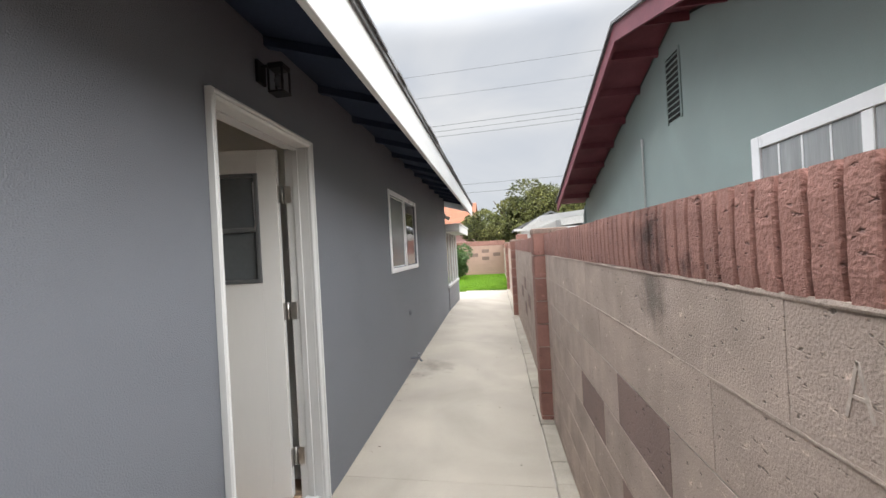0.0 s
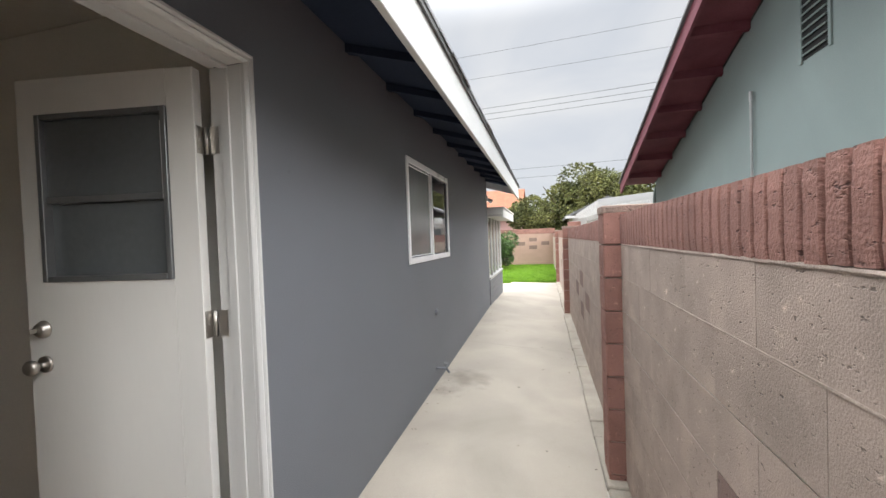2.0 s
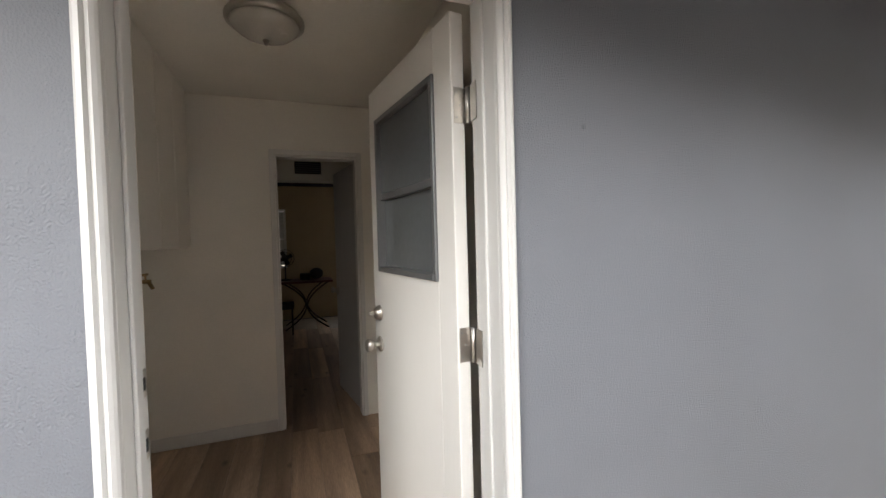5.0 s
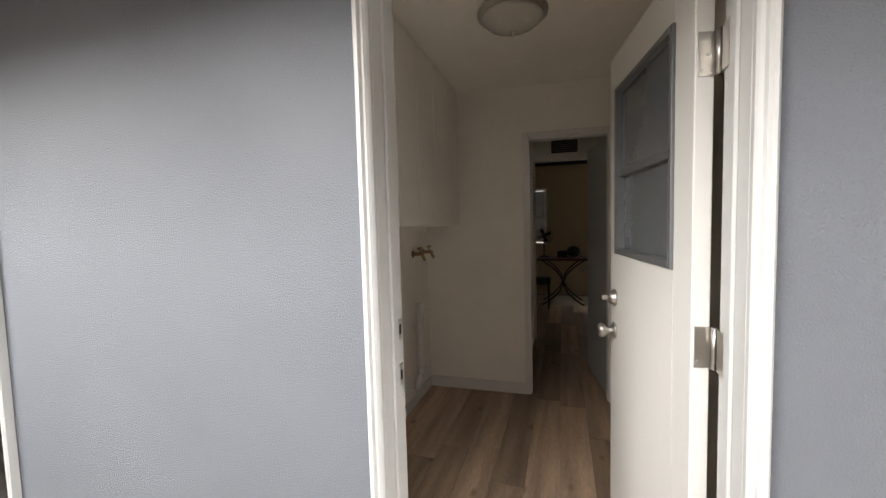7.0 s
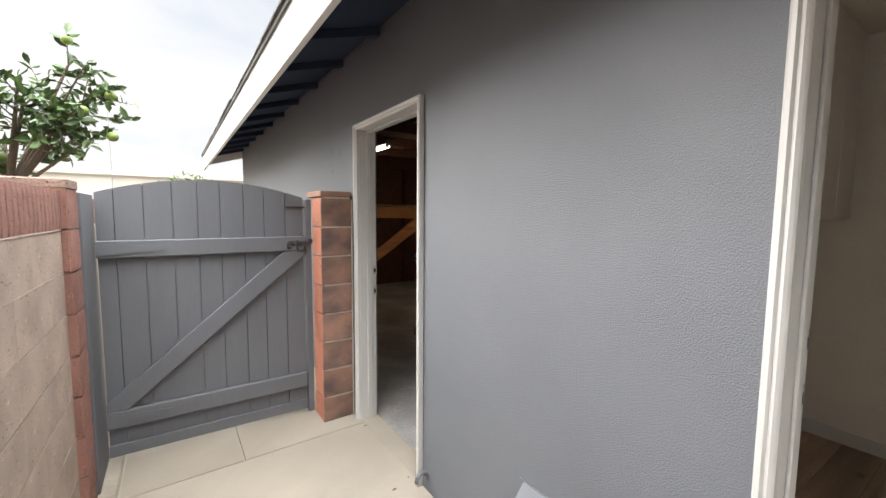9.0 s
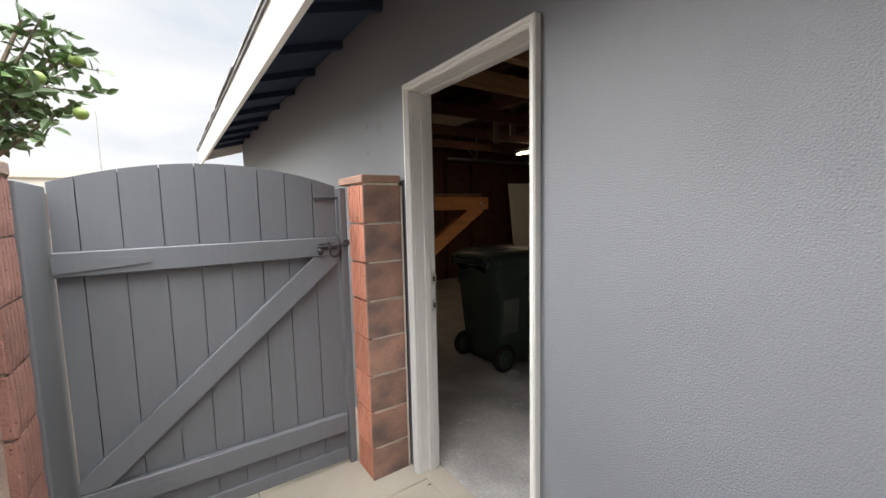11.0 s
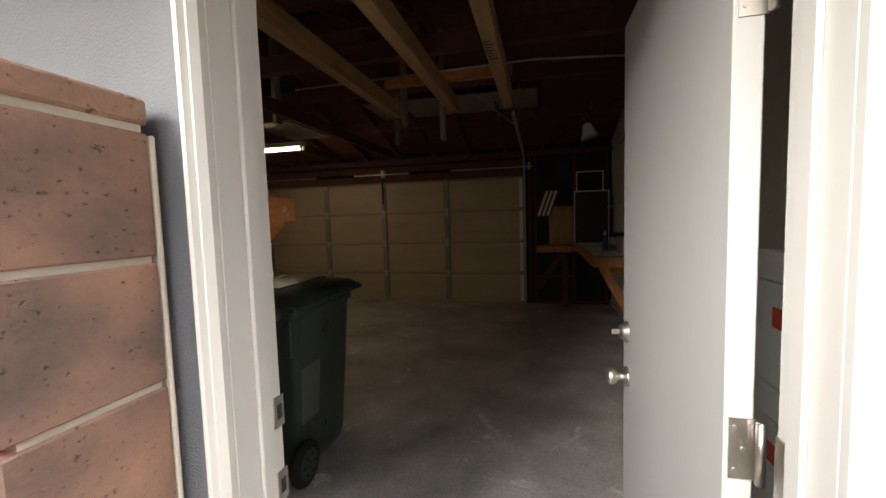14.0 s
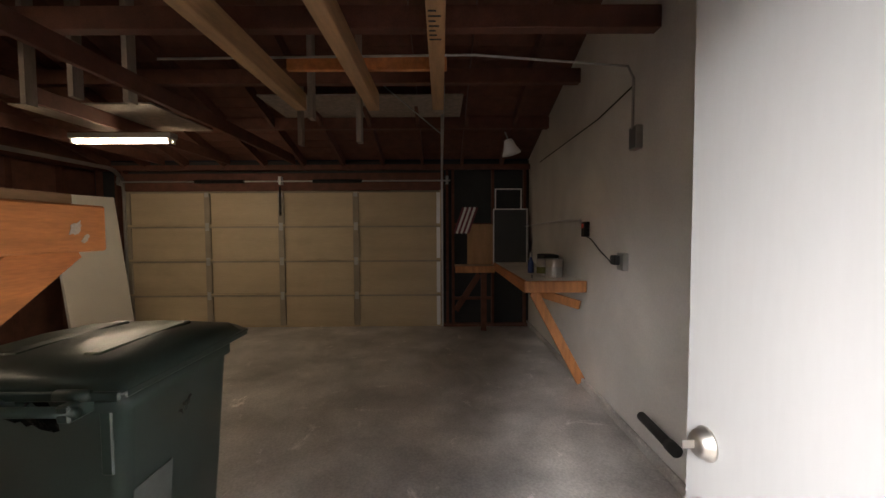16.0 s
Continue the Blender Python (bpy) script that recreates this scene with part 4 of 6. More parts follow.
part("latch_bar", rod(bmesh.new(), (-0.868, GPY + 0.052, 1.300), (-0.69, GPY + 0.050, 1.286), 0.0065, 8), LATCHGREY, la)
part("latch_pull", rod(bmesh.new(), (-0.70, GPY + 0.043, 1.270), (-0.70, GPY + 0.072, 1.262), 0.012, 10, 0.016), LATCHGREY, la, "", True)
cable("latch_curl", [(-0.785 + 0.028 * math.cos(a), GPY + 0.050 + 0.012 * math.sin(a), 1.262 + 0.034 * math.sin(a)) for a in [math.pi * (1 + k / 10) for k in range(11)]], 0.006, LATCHGREY, la)
part("latch_keeper", boxes((-0.762, -0.746, GPY + 0.042, GPY + 0.062, 1.272, 1.312), bevel=0.003), LATCHGREY, la)
part("latch_catch", boxes((-0.862, -0.832, GPY + 0.042, GPY + 0.060, 1.283, 1.318), bevel=0.004), LATCHGREY, la)
for x, z in ((-0.788, 1.322), (-0.742, 1.326), (-0.81, 1.31)):
    part("screw", rod(bmesh.new(), (x, GPY + 0.0205, z + 0.03), (x, GPY + 0.0225, z + 0.03), 0.004, 8), LATCHGREY, la)
sb = part("slide_bolt", boxes((-0.81, -0.70, GPY + 0.001, GPY + 0.008, 1.53, 1.56), bevel=0.002), GREYWOOD, gate, "small painted slide bolt")
part("bolt_rod", rod(bmesh.new(), (-0.85, GPY + 0.014, 1.545), (-0.69, GPY + 0.014, 1.545), 0.006, 8), LATCHGREY, sb)
jp = thing("gate_jamb", (-0.84, -1.24, 0), "grey painted timber gate jamb fixed to the block post", "jamb", "gate jambs")
part("jamb_post", boxes((-0.861, -0.822, -1.30, -1.205, 0.0, 1.60), bevel=0.004), GREYWOOD, jp)
jp = thing("gate_jamb", (0.36, -1.24, 0), "grey painted timber gate jamb fixed to the block pier", "jamb", "gate jambs")
part("jamb_post", boxes((0.345, 0.383, -1.30, -0.915, 0.0, 1.595), bevel=0.004), GREYWOOD, jp)

# ---- neighbour's house ----
nb = thing("neighbour_house", (5, 4.6, 0), "sage green stucco house with maroon gable trim", "house")
NX, NRY, NRZ, NS, NE = 1.94, 4.55, 3.80, 0.315, 1.36


def zn(y):
    return NRZ - NS * abs(y - NRY)


bm = bmesh.new()
pts = [(0.1, -0.06), (9.0, -0.06), (9.0, zn(9.0) - 0.03), (NRY, NRZ - 0.03), (0.1, zn(0.1) - 0.03)]
f = [bm.verts.new((NX, y, z)) for y, z in pts]
g = [bm.verts.new((11.0, y, z)) for y, z in pts]
bm.faces.new(f), bm.faces.new(g[::-1])
for k in range(5):
    bm.faces.new((f[k], f[(k + 1) % 5], g[(k + 1) % 5], g[k]))
nwall = part("wall", bm, SAGE, nb)
for s, e in ((1, 9.1), (-1, 0.0)):
    def prism(x0, x1, t0, t1, y0=NRY, y1=e):
        b = bmesh.new()
        vs = [b.verts.new((x, y, zn(y) + t)) for x in (x0, x1) for y in (y0, y1) for t in (t0, t1)]
        for q in ((0, 1, 3, 2), (4, 6, 7, 5), (0, 4, 5, 1), (2, 3, 7, 6), (0, 2, 6, 4), (1, 5, 7, 3)):
            b.faces.new([vs[i] for i in q])
        return b
    part("roof", prism(NE - 0.03, 11.2, 0.03, 0.06), SHINGLE, nb, "grey shingle roof")
    part("soffit", prism(NE + 0.032, NX - 0.002, 0.0, 0.028), MAROON, nb, "maroon soffit boards")
    part("barge_board", prism(NE, NE + 0.03, -0.15, 0.028), MAROON, nb, "maroon barge board")
    for k in range(7):
        y0 = NRY + s * (0.35 + k * 0.62)
        part("lookout", prism(NE + 0.032, NX - 0.002, -0.09, -0.001, y0, y0 + s * 0.04), MAROON, nb, "maroon lookout rafter")
# dark sheet on the uncut wall, painted as the shade behind the slats
vent = part("gable_vent", boxes((NX - 0.006, NX - 0.001, 4.43, 4.73, 2.76, 3.45)), CAVITYSHADE, nb, "dark louvred gable vent")
for k in range(11):
    z = 2.78 + k * 0.061
    b = bmesh.new()
    beam(b, (NX - 0.012, 4.44, z + 0.02), (NX - 0.012, 4.72, z + 0.02), 0.03, 0.012, up=(-0.6, 0, 1))
    part("vent_slat", b, SAGE, vent)
for d in ((4.40, 4.43, 2.74, 3.47), (4.73, 4.76, 2.74, 3.47)):
    part("vent_side", boxes((NX - 0.014, NX - 0.001, *d)), SAGE, vent)
part("vent_pipe", rod(rod(bmesh.new(), (NX - 0.03, 5.48, 1.2), (NX - 0.03, 5.48, 2.70), 0.012, 8), (NX - 0.03, 5.48, 2.70), (NX - 0.03, 5.48, 2.79), 0.017, 8), GALV, nb, "thin grey conduit")
nw = part("window", boxes((NX - 0.03, NX - 0.002, 3.22, 3.31, 1.0, 2.21), (NX - 0.03, NX - 0.002, 1.35, 1.44, 1.0, 2.21), (NX - 0.03, NX - 0.002, 1.44, 3.22, 2.12, 2.21), (NX - 0.03, NX - 0.002, 1.44, 3.22, 1.0, 1.08), (NX - 0.022, NX - 0.002, 2.34, 2.41, 1.08, 2.12), bevel=0.004), VINYL, nb, "white framed slider window")
part("pane", boxes((NX - 0.012, NX - 0.008, 1.445, 2.335, 1.085, 2.115)), CURTAINPANE, nw)
part("pane", boxes((NX - 0.014, NX - 0.010, 2.415, 3.215, 1.085, 2.115)), CURTAINPANE, nw)
for yy in (2.60, 2.82, 3.03):
    part("muntin", boxes((NX - 0.018, NX - 0.0145, yy, yy + 0.014, 1.09, 2.11)), VINYL, nw)
# gutter pipe
cable("downpipe", [(NX + 0.1, 9.12, 2.36), (NX + 0.02, 9.08, 2.28), (NX - 0.02, 9.03, 2.1), (NX - 0.02, 9.03, 0.0)], 0.03, SAGE, nb)
# pergola behind it
pg = thing("white_pergola", (2.8, 12.2, 0), "white garden pergola with scalloped slat ends behind the wall", "pergola")
part("beam", boxes((1.35, 1.45, 9.3, 15.3, 1.9, 2.04)), PERGOLA, pg)
part("beam", boxes((4.4, 4.5, 9.3, 15.3, 2.2, 2.33)), PERGOLA, pg)
for k in range(13):
    b = bmesh.new()
    y = 9.4 + k * 0.47
    pr = [(1.0, 2.09), (1.03, 2.03), (1.12, 2.02), (1.2, 2.045), (4.7, 2.36), (4.7, 2.48), (1.0, 2.16)]
    f = [b.verts.new((x, y, z)) for x, z in pr]
    g = [b.verts.new((x, y + 0.09, z)) for x, z in pr]
    b.faces.new(f), b.faces.new(g[::-1])
    for q in range(len(pr)):
        b.faces.new((f[q], f[(q + 1) % len(pr)], g[(q + 1) % len(pr)], g[q]))
    part("slat", b, PERGOLA, pg)
for x, y in ((1.4, 9.4), (1.4, 15.2), (4.45, 9.4), (4.45, 15.2)):
    part("post", boxes((x - 0.06, x + 0.06, y - 0.06, y + 0.06, -0.06, 1.9 if x < 2 else 2.2)), PERGOLA, pg)
sh = thing("garden_shed", (1.9, 17.6, 0), "small white garden house with a grey roof behind the wall", "shed")
part("wall", boxes((1.0, 3.4, 16.6, 19, -0.06, 2.15)), PERGOLA, sh)
b = bmesh.new()
for a, c in (((0.75, 2.1), (2.2, 2.75)), ((2.2, 2.75), (3.65, 2.1))):
    vs = [b.verts.new((x, y, z + t)) for x, z in (a, c) for y in (16.3, 19.3) for t in (0, 0.08)]
    for q in ((0, 1, 3, 2), (4, 6, 7, 5), (0, 4, 5, 1), (2, 3, 7, 6), (0, 2, 6, 4), (1, 5, 7, 3)):
        b.faces.new([vs[i] for i in q])
part("roof", b, SHINGLE, sh, "grey shingle roof")
part("eave_board", boxes((0.72, 3.68, 16.27, 16.31, 2.08, 2.17)), PERGOLA, sh)
part("window", boxes((1.5, 2.6, 16.59, 16.6, 1.0, 1.9)), DARKPANE, sh)
bp = thing("brick_pillar", (0.95, 15.3, 0), "red brick pillar standing behind the garden wall", "pillar", "brick pillars")
part("shaft", boxes((0.75, 1.15, 15.1, 15.5, -0.06, 1.92), bevel=0.01), TERRA, bp)

# pink house far behind the garden
pk = thing("pink_house", (-8, 33, 0), "pink stucco house with an orange shingle roof", "house")
part("wall", boxes((-16, -1.9, 30, 40, -0.06, 2.9)), PINK, pk)
b = bmesh.new()
for (y0, z0), (y1, z1) in (((29.75, 2.95), (35, 5.3)), ((35, 5.3), (40.7, 2.75))):
    vs = [b.verts.new((x, y, z + t)) for y, z in ((y0, z0), (y1, z1)) for x in (-16.5, -1.5) for t in (0, 0.12)]
    for q in ((0, 1, 3, 2), (4, 6, 7, 5), (0, 4, 5, 1), (2, 3, 7, 6), (0, 2, 6, 4), (1, 5, 7, 3)):
        b.faces.new([vs[i] for i in q])
part("roof", b, ORANGEROOF, pk, "orange shingle roof")
part("eave_board", boxes((-16.5, -1.5, 29.68, 29.74, 2.84, 3.05)), PERGOLA, pk, "white eave board")
part("gable", boxes((-1.9, -1.86, 31, 39, 2.9, 3.4)), PINK, pk)

# glazed porch bay at the north end of the house
bay = thing("porch_bay", (-1.4, 10, 0), "white framed glazed porch with a low grey sill wall", "porch")
part("sill_wall", boxes((-3.5, -1.1, 8.753, 11.1, -0.06, 0.66)), GREYWOOD, bay)
for k in range(6):
    part("siding_board", boxes((-1.0985, -1.085, 8.76, 11.1, 0.03 + k * 0.105, 0.13 + k * 0.105), bevel=0.004), GREYWOOD, bay)
part("sill", boxes((-3.5, -1.07, 8.76, 11.12, 0.662, 0.71), bevel=0.004), PERGOLA, bay)
for y in (8.80, 9.35, 9.9, 10.45, 11.04):
    part("post", boxes((-1.15, -1.1, y - 0.025, y + 0.025, 0.712, 1.89), bevel=0.003), PERGOLA, bay)
part("pane", boxes((-1.128, -1.124, 8.83, 11.02, 0.714, 1.888)), GLASS, bay)
part("roof", boxes((-3.5, -0.82, 8.76, 11.3, 1.892, 1.93)), PERGOLA, bay)
part("fascia", boxes((-0.82, -0.79, 8.76, 11.32, 1.87, 2.04), bevel=0.003), FASCIA, bay)
part("fascia_end", boxes((-3.5, -0.821, 8.757, 8.775, 1.932, 2.04)), FASCIA, bay)
part("roof_cover", boxes((-3.5, -0.77, 8.754, 11.34, 2.042, 2.07)), FASCIA, bay)


# ---- trees ----
def leaf_cloud(bm, centre, rad, count, size, seed, hollow=0.35):
    random.seed(seed)
    lobes = [(Vector((random.gauss(0, 0.45) * rad[0], random.gauss(0, 0.45) * rad[1], random.uniform(-0.7, 0.75) * rad[2])), random.uniform(0.28, 0.5)) for _ in range(16)]
    for i in range(count):
        c, k = lobes[i % len(lobes)]
        u = Vector((random.gauss(0, 1), random.gauss(0, 1), random.gauss(0, 1))).normalized() * (1 - hollow * random.random() ** 1.5)
        p = Vector(centre) + c + Vector((u.x * rad[0] * k, u.y * rad[1] * k, u.z * rad[2] * k))
        d = (u + Vector((random.gauss(0, 0.7), random.gauss(0, 0.7), random.gauss(-0.2, 0.6)))).normalized()
        s = d.cross(Vector((random.gauss(0, 1), random.gauss(0, 1), random.gauss(0, 1)))).normalized()
        z = size * random.uniform(0.6, 1.25)
        up = s.cross(d) * z * 0.12
        v = [bm.verts.new(q) for q in (p, p + d * z * 0.5 + s * z * 0.24 + up, p + d * z, p + d * z * 0.5 - s * z * 0.24 + up)]
        bm.faces.new((v[0], v[1], v[2])), bm.faces.new((v[0], v[2], v[3]))


def tree(name, base, height, rad, count, size, leafmat, label, seed, trunk=0.12):
    t = thing(name, base, label, "tree")
    b = bmesh.new()
    x, y, z = base
    top = Vector((x, y, height - rad[2]))
    rod(b, base, top, trunk, 10, trunk * 0.6)
    random.seed(seed)
    for k in range(7):
        e = top + Vector((random.uniform(-0.6, 0.6) * rad[0], random.uniform(-0.6, 0.6) * rad[1], random.uniform(0.0, 0.7) * rad[2]))
        rod(b, top - Vector((0, 0, random.uniform(0, 0.5) * rad[2])), e, trunk * 0.4, 7, trunk * 0.12)
    part("trunk", b, BARK, t)
    b = bmesh.new()
    leaf_cloud(b, (x, y, height - rad[2] * 0.9), rad, count, size, seed + 1)
    tagged(part("crown", b, leafmat, t), kind="stuff")
    return t


tree("round_tree", (1.3, 27.0, -0.06), 5.1, (2.7, 2.5, 2.1), 16000, 0.21, LEAFFAR, "large olive green tree behind the garden wall", 31, 0.2)
tree("round_tree", (4.6, 29.5, -0.06), 6.1, (3.0, 2.8, 2.4), 16000, 0.22, LEAFFAR, "large olive green tree behind the white pergola", 57, 0.2)
tree("round_tree", (-0.3, 26.0, -0.06), 3.6, (1.6, 1.5, 1.5), 8000, 0.17, LEAFFAR, "smaller dense green tree behind the garden wall", 83, 0.12)
tree("garden_bush", (-2.4, 20.6, 0.0), 1.62, (1.0, 1.0, 0.9), 9000, 0.13, BUSHLEAF, "round bright green bush on the lawn", 91, 0.05)
citrus = thing("citrus_tree", (0.95, -2.45, -0.06), "citrus tree with green fruit behind the wall", "tree")
random.seed(12)
wood, leaves, tips = bmesh.new(), bmesh.new(), []
fork = Vector((0.95, -2.45, 1.62))
rod(wood, (0.95, -2.45, -0.06), fork, 0.06, 10, 0.045)


def leaf(bm, p, d, size):
    """One pointed oval leaf, folded along its rib."""
    s = d.cross(Vector((random.gauss(0, 1), random.gauss(0, 1), random.gauss(0, 1)))).normalized()
    u = s.cross(d)
    v = [bm.verts.new(p + d * size * a + s * size * b + u * size * c) for a, b, c in ((0, 0, 0), (0.3, 0.2, 0.07), (0.68, 0.2, 0.06), (1, 0, -0.06), (0.68, -0.2, 0.06), (0.3, -0.2, 0.07), (0.5, 0, 0))]
    for f in ((0, 1, 6), (1, 2, 6), (2, 3, 6), (3, 4, 6), (4, 5, 6), (5, 0, 6)):
        bm.faces.new([v[k] for k in f])


for k in range(15):
    a = k * 2.4
    e = fork + Vector((math.cos(a) * random.uniform(0.25, 0.6), math.sin(a) * random.uniform(0.2, 0.55), random.uniform(0.3, 0.85) - 0.28 * math.cos(a)))
    rod(wood, fork, e, 0.022, 7, 0.009)
    for j in range(9):
        st = fork.lerp(e, random.uniform(0.45, 1.0))
        d = (Vector((math.cos(a + random.gauss(0, 0.9)), math.sin(a + random.gauss(0, 0.9)), random.uniform(-0.3, 1.1)))).normalized()
        tip = st + d * random.uniform(0.18, 0.36)
        rod(wood, st, tip, 0.006, 5, 0.002)
        tips.append(tip)
        for i in range(11):
            q = st.lerp(tip, 0.25 + 0.75 * i / 10)
            ld = (d * 0.5 + Vector((random.gauss(0, 0.7), random.gauss(0, 0.7), random.gauss(0.1, 0.5)))).normalized()
            leaf(leaves, q, ld, random.uniform(0.06, 0.11))
for d0, n0 in (((-0.62, 0.31, 0.50), 3), ((-0.55, 0.24, 0.78), 2), ((-0.50, 0.2, 0.95), 2)):
    e = fork + Vector(d0)
    rod(wood, fork, e, 0.016, 7, 0.005)
    for i in range(34):
        q = fork.lerp(e, random.uniform(0.5, 1.02))
        leaf(leaves, q, Vector((random.gauss(0, 1), random.gauss(0, 1), random.gauss(0.2, 0.7))).normalized(), random.uniform(0.06, 0.11))
part("trunk", wood, BARK, citrus)
tagged(part("crown", leaves, LEAF, citrus), kind="stuff")
random.seed(19)
for k in range(11):
    c = tips[(k * 9 + 4) % len(tips)] - Vector((0, 0, 0.05))
    part("fruit", ball(bmesh.new(), c, 0.036, (1, 1, 0.95), 12), FRUIT, citrus, "unripe green fruit", True)
part("fruit", ball(bmesh.new(), (0.31, -2.13, 2.05), 0.037, (1, 1, 0.95), 12), FRUIT, citrus, "unripe green fruit", True)
tree("far_shrub", (-0.7, -9.5, -0.06), 2.3, (0.9, 0.6, 0.6), 1200, 0.12, BUSHLEAF, "light green shrub beyond the gate", 44, 0.05)
fw = thing("far_beige_building", (4, -22, 0), "low flat beige building far beyond the gate", "building")
part("wall", boxes((-6, 30, -26, -20, -0.06, 3.0)), LIGHTROOF, fw)
part("parapet", boxes((-6.1, 30.1, -26.1, -19.9, 3.0, 3.25)), LIGHTROOF, fw)
solo("flag_pole", rod(bmesh.new(), (1.8, -18, -0.06), (1.8, -18, 5.2), 0.025, 8, 0.015), GALV, "thin bare metal pole beyond the gate", "pole")
# overhead lines
for k, (za, zb) in enumerate(((12.2, 14.0), (11.9, 13.6), (11.6, 13.2), (17.6, 19.2), (15.8, 17.2), (7.9, 8.5), (7.3, 7.7))):
    pts = []
    for j in range(25):
        u = j / 24
        pts.append((-40 + 80 * u, 36 + 0.4 * k, za + (zb - za) * u * 1.6 - 0.8 * 4 * u * (1 - u)))
    cable("power_line", pts, 0.016 if k < 3 else 0.012, BLACKMETAL, None, "thin dark overhead power line", "power line")

# ---- laundry room and what lies behind it ----
LB, LS, LN = -3.41, 0.80, 2.42
solo("wall_laundry_south", boxes((-7.948, WI - 0.002, GN + 0.052, LS, -0.05, 2.553)), INTWHITE, kind="structure")
solo("wall_laundry_north", boxes((LB, WI - 0.002, LN, LN + 0.018, -0.05, 2.553)), INTWHITE, kind="structure")
solo("wall_laundry_front", boxes((WI - 0.012, WI - 0.002, LS + 0.001, LY0 - 0.05, FLOOR, 2.553), (WI - 0.012, WI - 0.002, LY1 + 0.05, LN - 0.001, FLOOR, 2.553), (WI - 0.012, WI - 0.002, LY0 - 0.05, LY1 + 0.05, LTOP + 0.05, 2.553)), INTWHITE, kind="structure")
IY0, IY1, ITOP = 1.645, 2.242, 2.154
solo("wall_laundry_back", wall_x(LB - 0.11, LB, LS + 0.001, LN + 0.8, FLOOR - 0.01, 2.553, [(IY0, IY1, FLOOR - 0.01, ITOP)]), INTWHITE, kind="structure")
solo("wall_hall_south", boxes((-4.95, LB - 0.112, 1.46, 1.58, FLOOR, 2.553)), INTWHITE, kind="structure")
solo("wall_hall_end", wall_x(-5.06, -4.952, LS + 0.001, 4.5, FLOOR - 0.01, 2.553, [(1.60, 2.42, FLOOR - 0.01, 2.19)]), INTWHITE, kind="structure")
solo("wall_far_room", boxes((-7.948, -4.6, 4.5, 4.6, FLOOR, 2.553)), INTTAN, kind="structure")
# the lining repeats the added, unseen light opening at y 2.9 to 3.6
solo("wall_far_lining", wall_x(-7.949, -7.940, LS + 0.001, 4.498, FLOOR, 2.553, [(0.95, 1.62, 1.05, 2.1), (2.9, 3.6, 1.05, 2.1)]), INTTAN, kind="structure")
ic = thing("door_casing_hall", (LB, 1.95, FLOOR), kind="structure")
for d in ((IY0 - 0.035, IY0, FLOOR, ITOP + 0.04), (IY1, IY1 + 0.035, FLOOR, ITOP + 0.04), (IY0, IY1, ITOP, ITOP + 0.04)):
    part("casing", boxes((LB + 0.001, LB + 0.014, *d), bevel=0.003), WHITE, ic)
for d in ((IY0 + 0.001, IY0 + 0.014, FLOOR, ITOP), (IY1 - 0.014, IY1 - 0.001, FLOOR, ITOP), (IY0 + 0.014, IY1 - 0.014, ITOP - 0.013, ITOP - 0.001)):
    part("jamb", boxes((LB - 0.112, LB + 0.0005, *d)), WHITE, ic)
bb = thing("baseboard", (LB, 1.2, FLOOR), kind="structure")
part("board", boxes((LB + 0.001, LB + 0.013, LS + 0.014, IY0 - 0.036, FLOOR, FLOOR + 0.09), bevel=0.003), WHITE, bb)
part("board", boxes((LB + 0.014, WI - 0.014, LS + 0.001, LS + 0.013, FLOOR, FLOOR + 0.09), bevel=0.003), WHITE, bb)
part("board", boxes((LB + 0.014, WI - 0.014, LN - 0.013, LN - 0.001, FLOOR, FLOOR + 0.09), bevel=0.003), WHITE, bb)
hall_door = door_leaf("hall_door", (LB - 0.116, IY1 - 0.012), (-0.987, -0.16), 0.64, FLOOR + 0.01, ITOP - 0.015, DOORGREY, "plain pale hall door, standing open", hinges=(1.92, 0.34), knob_z=1.05, bolt_z=1.04, out_n=(0.16, -0.987))
# vent over the hall opening
hv = thing("wall_vent", (-4.95, 1.93, 2.28), "dark louvred air vent on the hall wall", "air vent")
part("frame", boxes((-4.951, -4.942, 1.79, 2.07, 2.265, 2.40), bevel=0.002), BLACKMETAL, hv)
for k in range(5):
    part("slat", boxes((-4.941, -4.937, 1.80, 2.06, 2.28 + k * 0.023, 2.29 + k * 0.023)), ALU, hv)
# upper cabinets
for k, (a, b) in enumerate(((-3.30, -2.68), (-2.675, -2.055), (-2.05, -1.43))):
    cb = thing("wall_cabinet", ((a + b) / 2, LS, 1.49), "cream painted wall cabinet with plain doors above the taps", "cabinet", "laundry wall cabinets")
    part("body", boxes((a, b, LS + 0.001, 1.10, 1.49, 2.553)), INTWHITE, cb)
    m = (a + b) / 2
    for p, q in ((a + 0.004, m - 0.002), (m + 0.002, b - 0.004)):
        part("cabinet_door", boxes((p, q, 1.101, 1.119, 1.50, 2.53), bevel=0.003), INTWHITE, cb)
# washer taps and drain
tp = thing("washer_tap", (-3.28, LS, 1.27), "old brass washing machine tap on the wall", "tap", "washer taps")
part("flange", lathe(bmesh.new(), (-3.28, LS + 0.001, 1.28), (0, 1, 0), [(0, 0.03), (0.006, 0.028), (0.012, 0.012)], 14), BRASSY, tp, "", True)
part("body", rod(rod(bmesh.new(), (-3.28, LS + 0.005, 1.28), (-3.28, LS + 0.09, 1.28), 0.013, 10), (-3.28, LS + 0.075, 1.28), (-3.28, LS + 0.10, 1.23), 0.012, 10), BRASSY, tp)
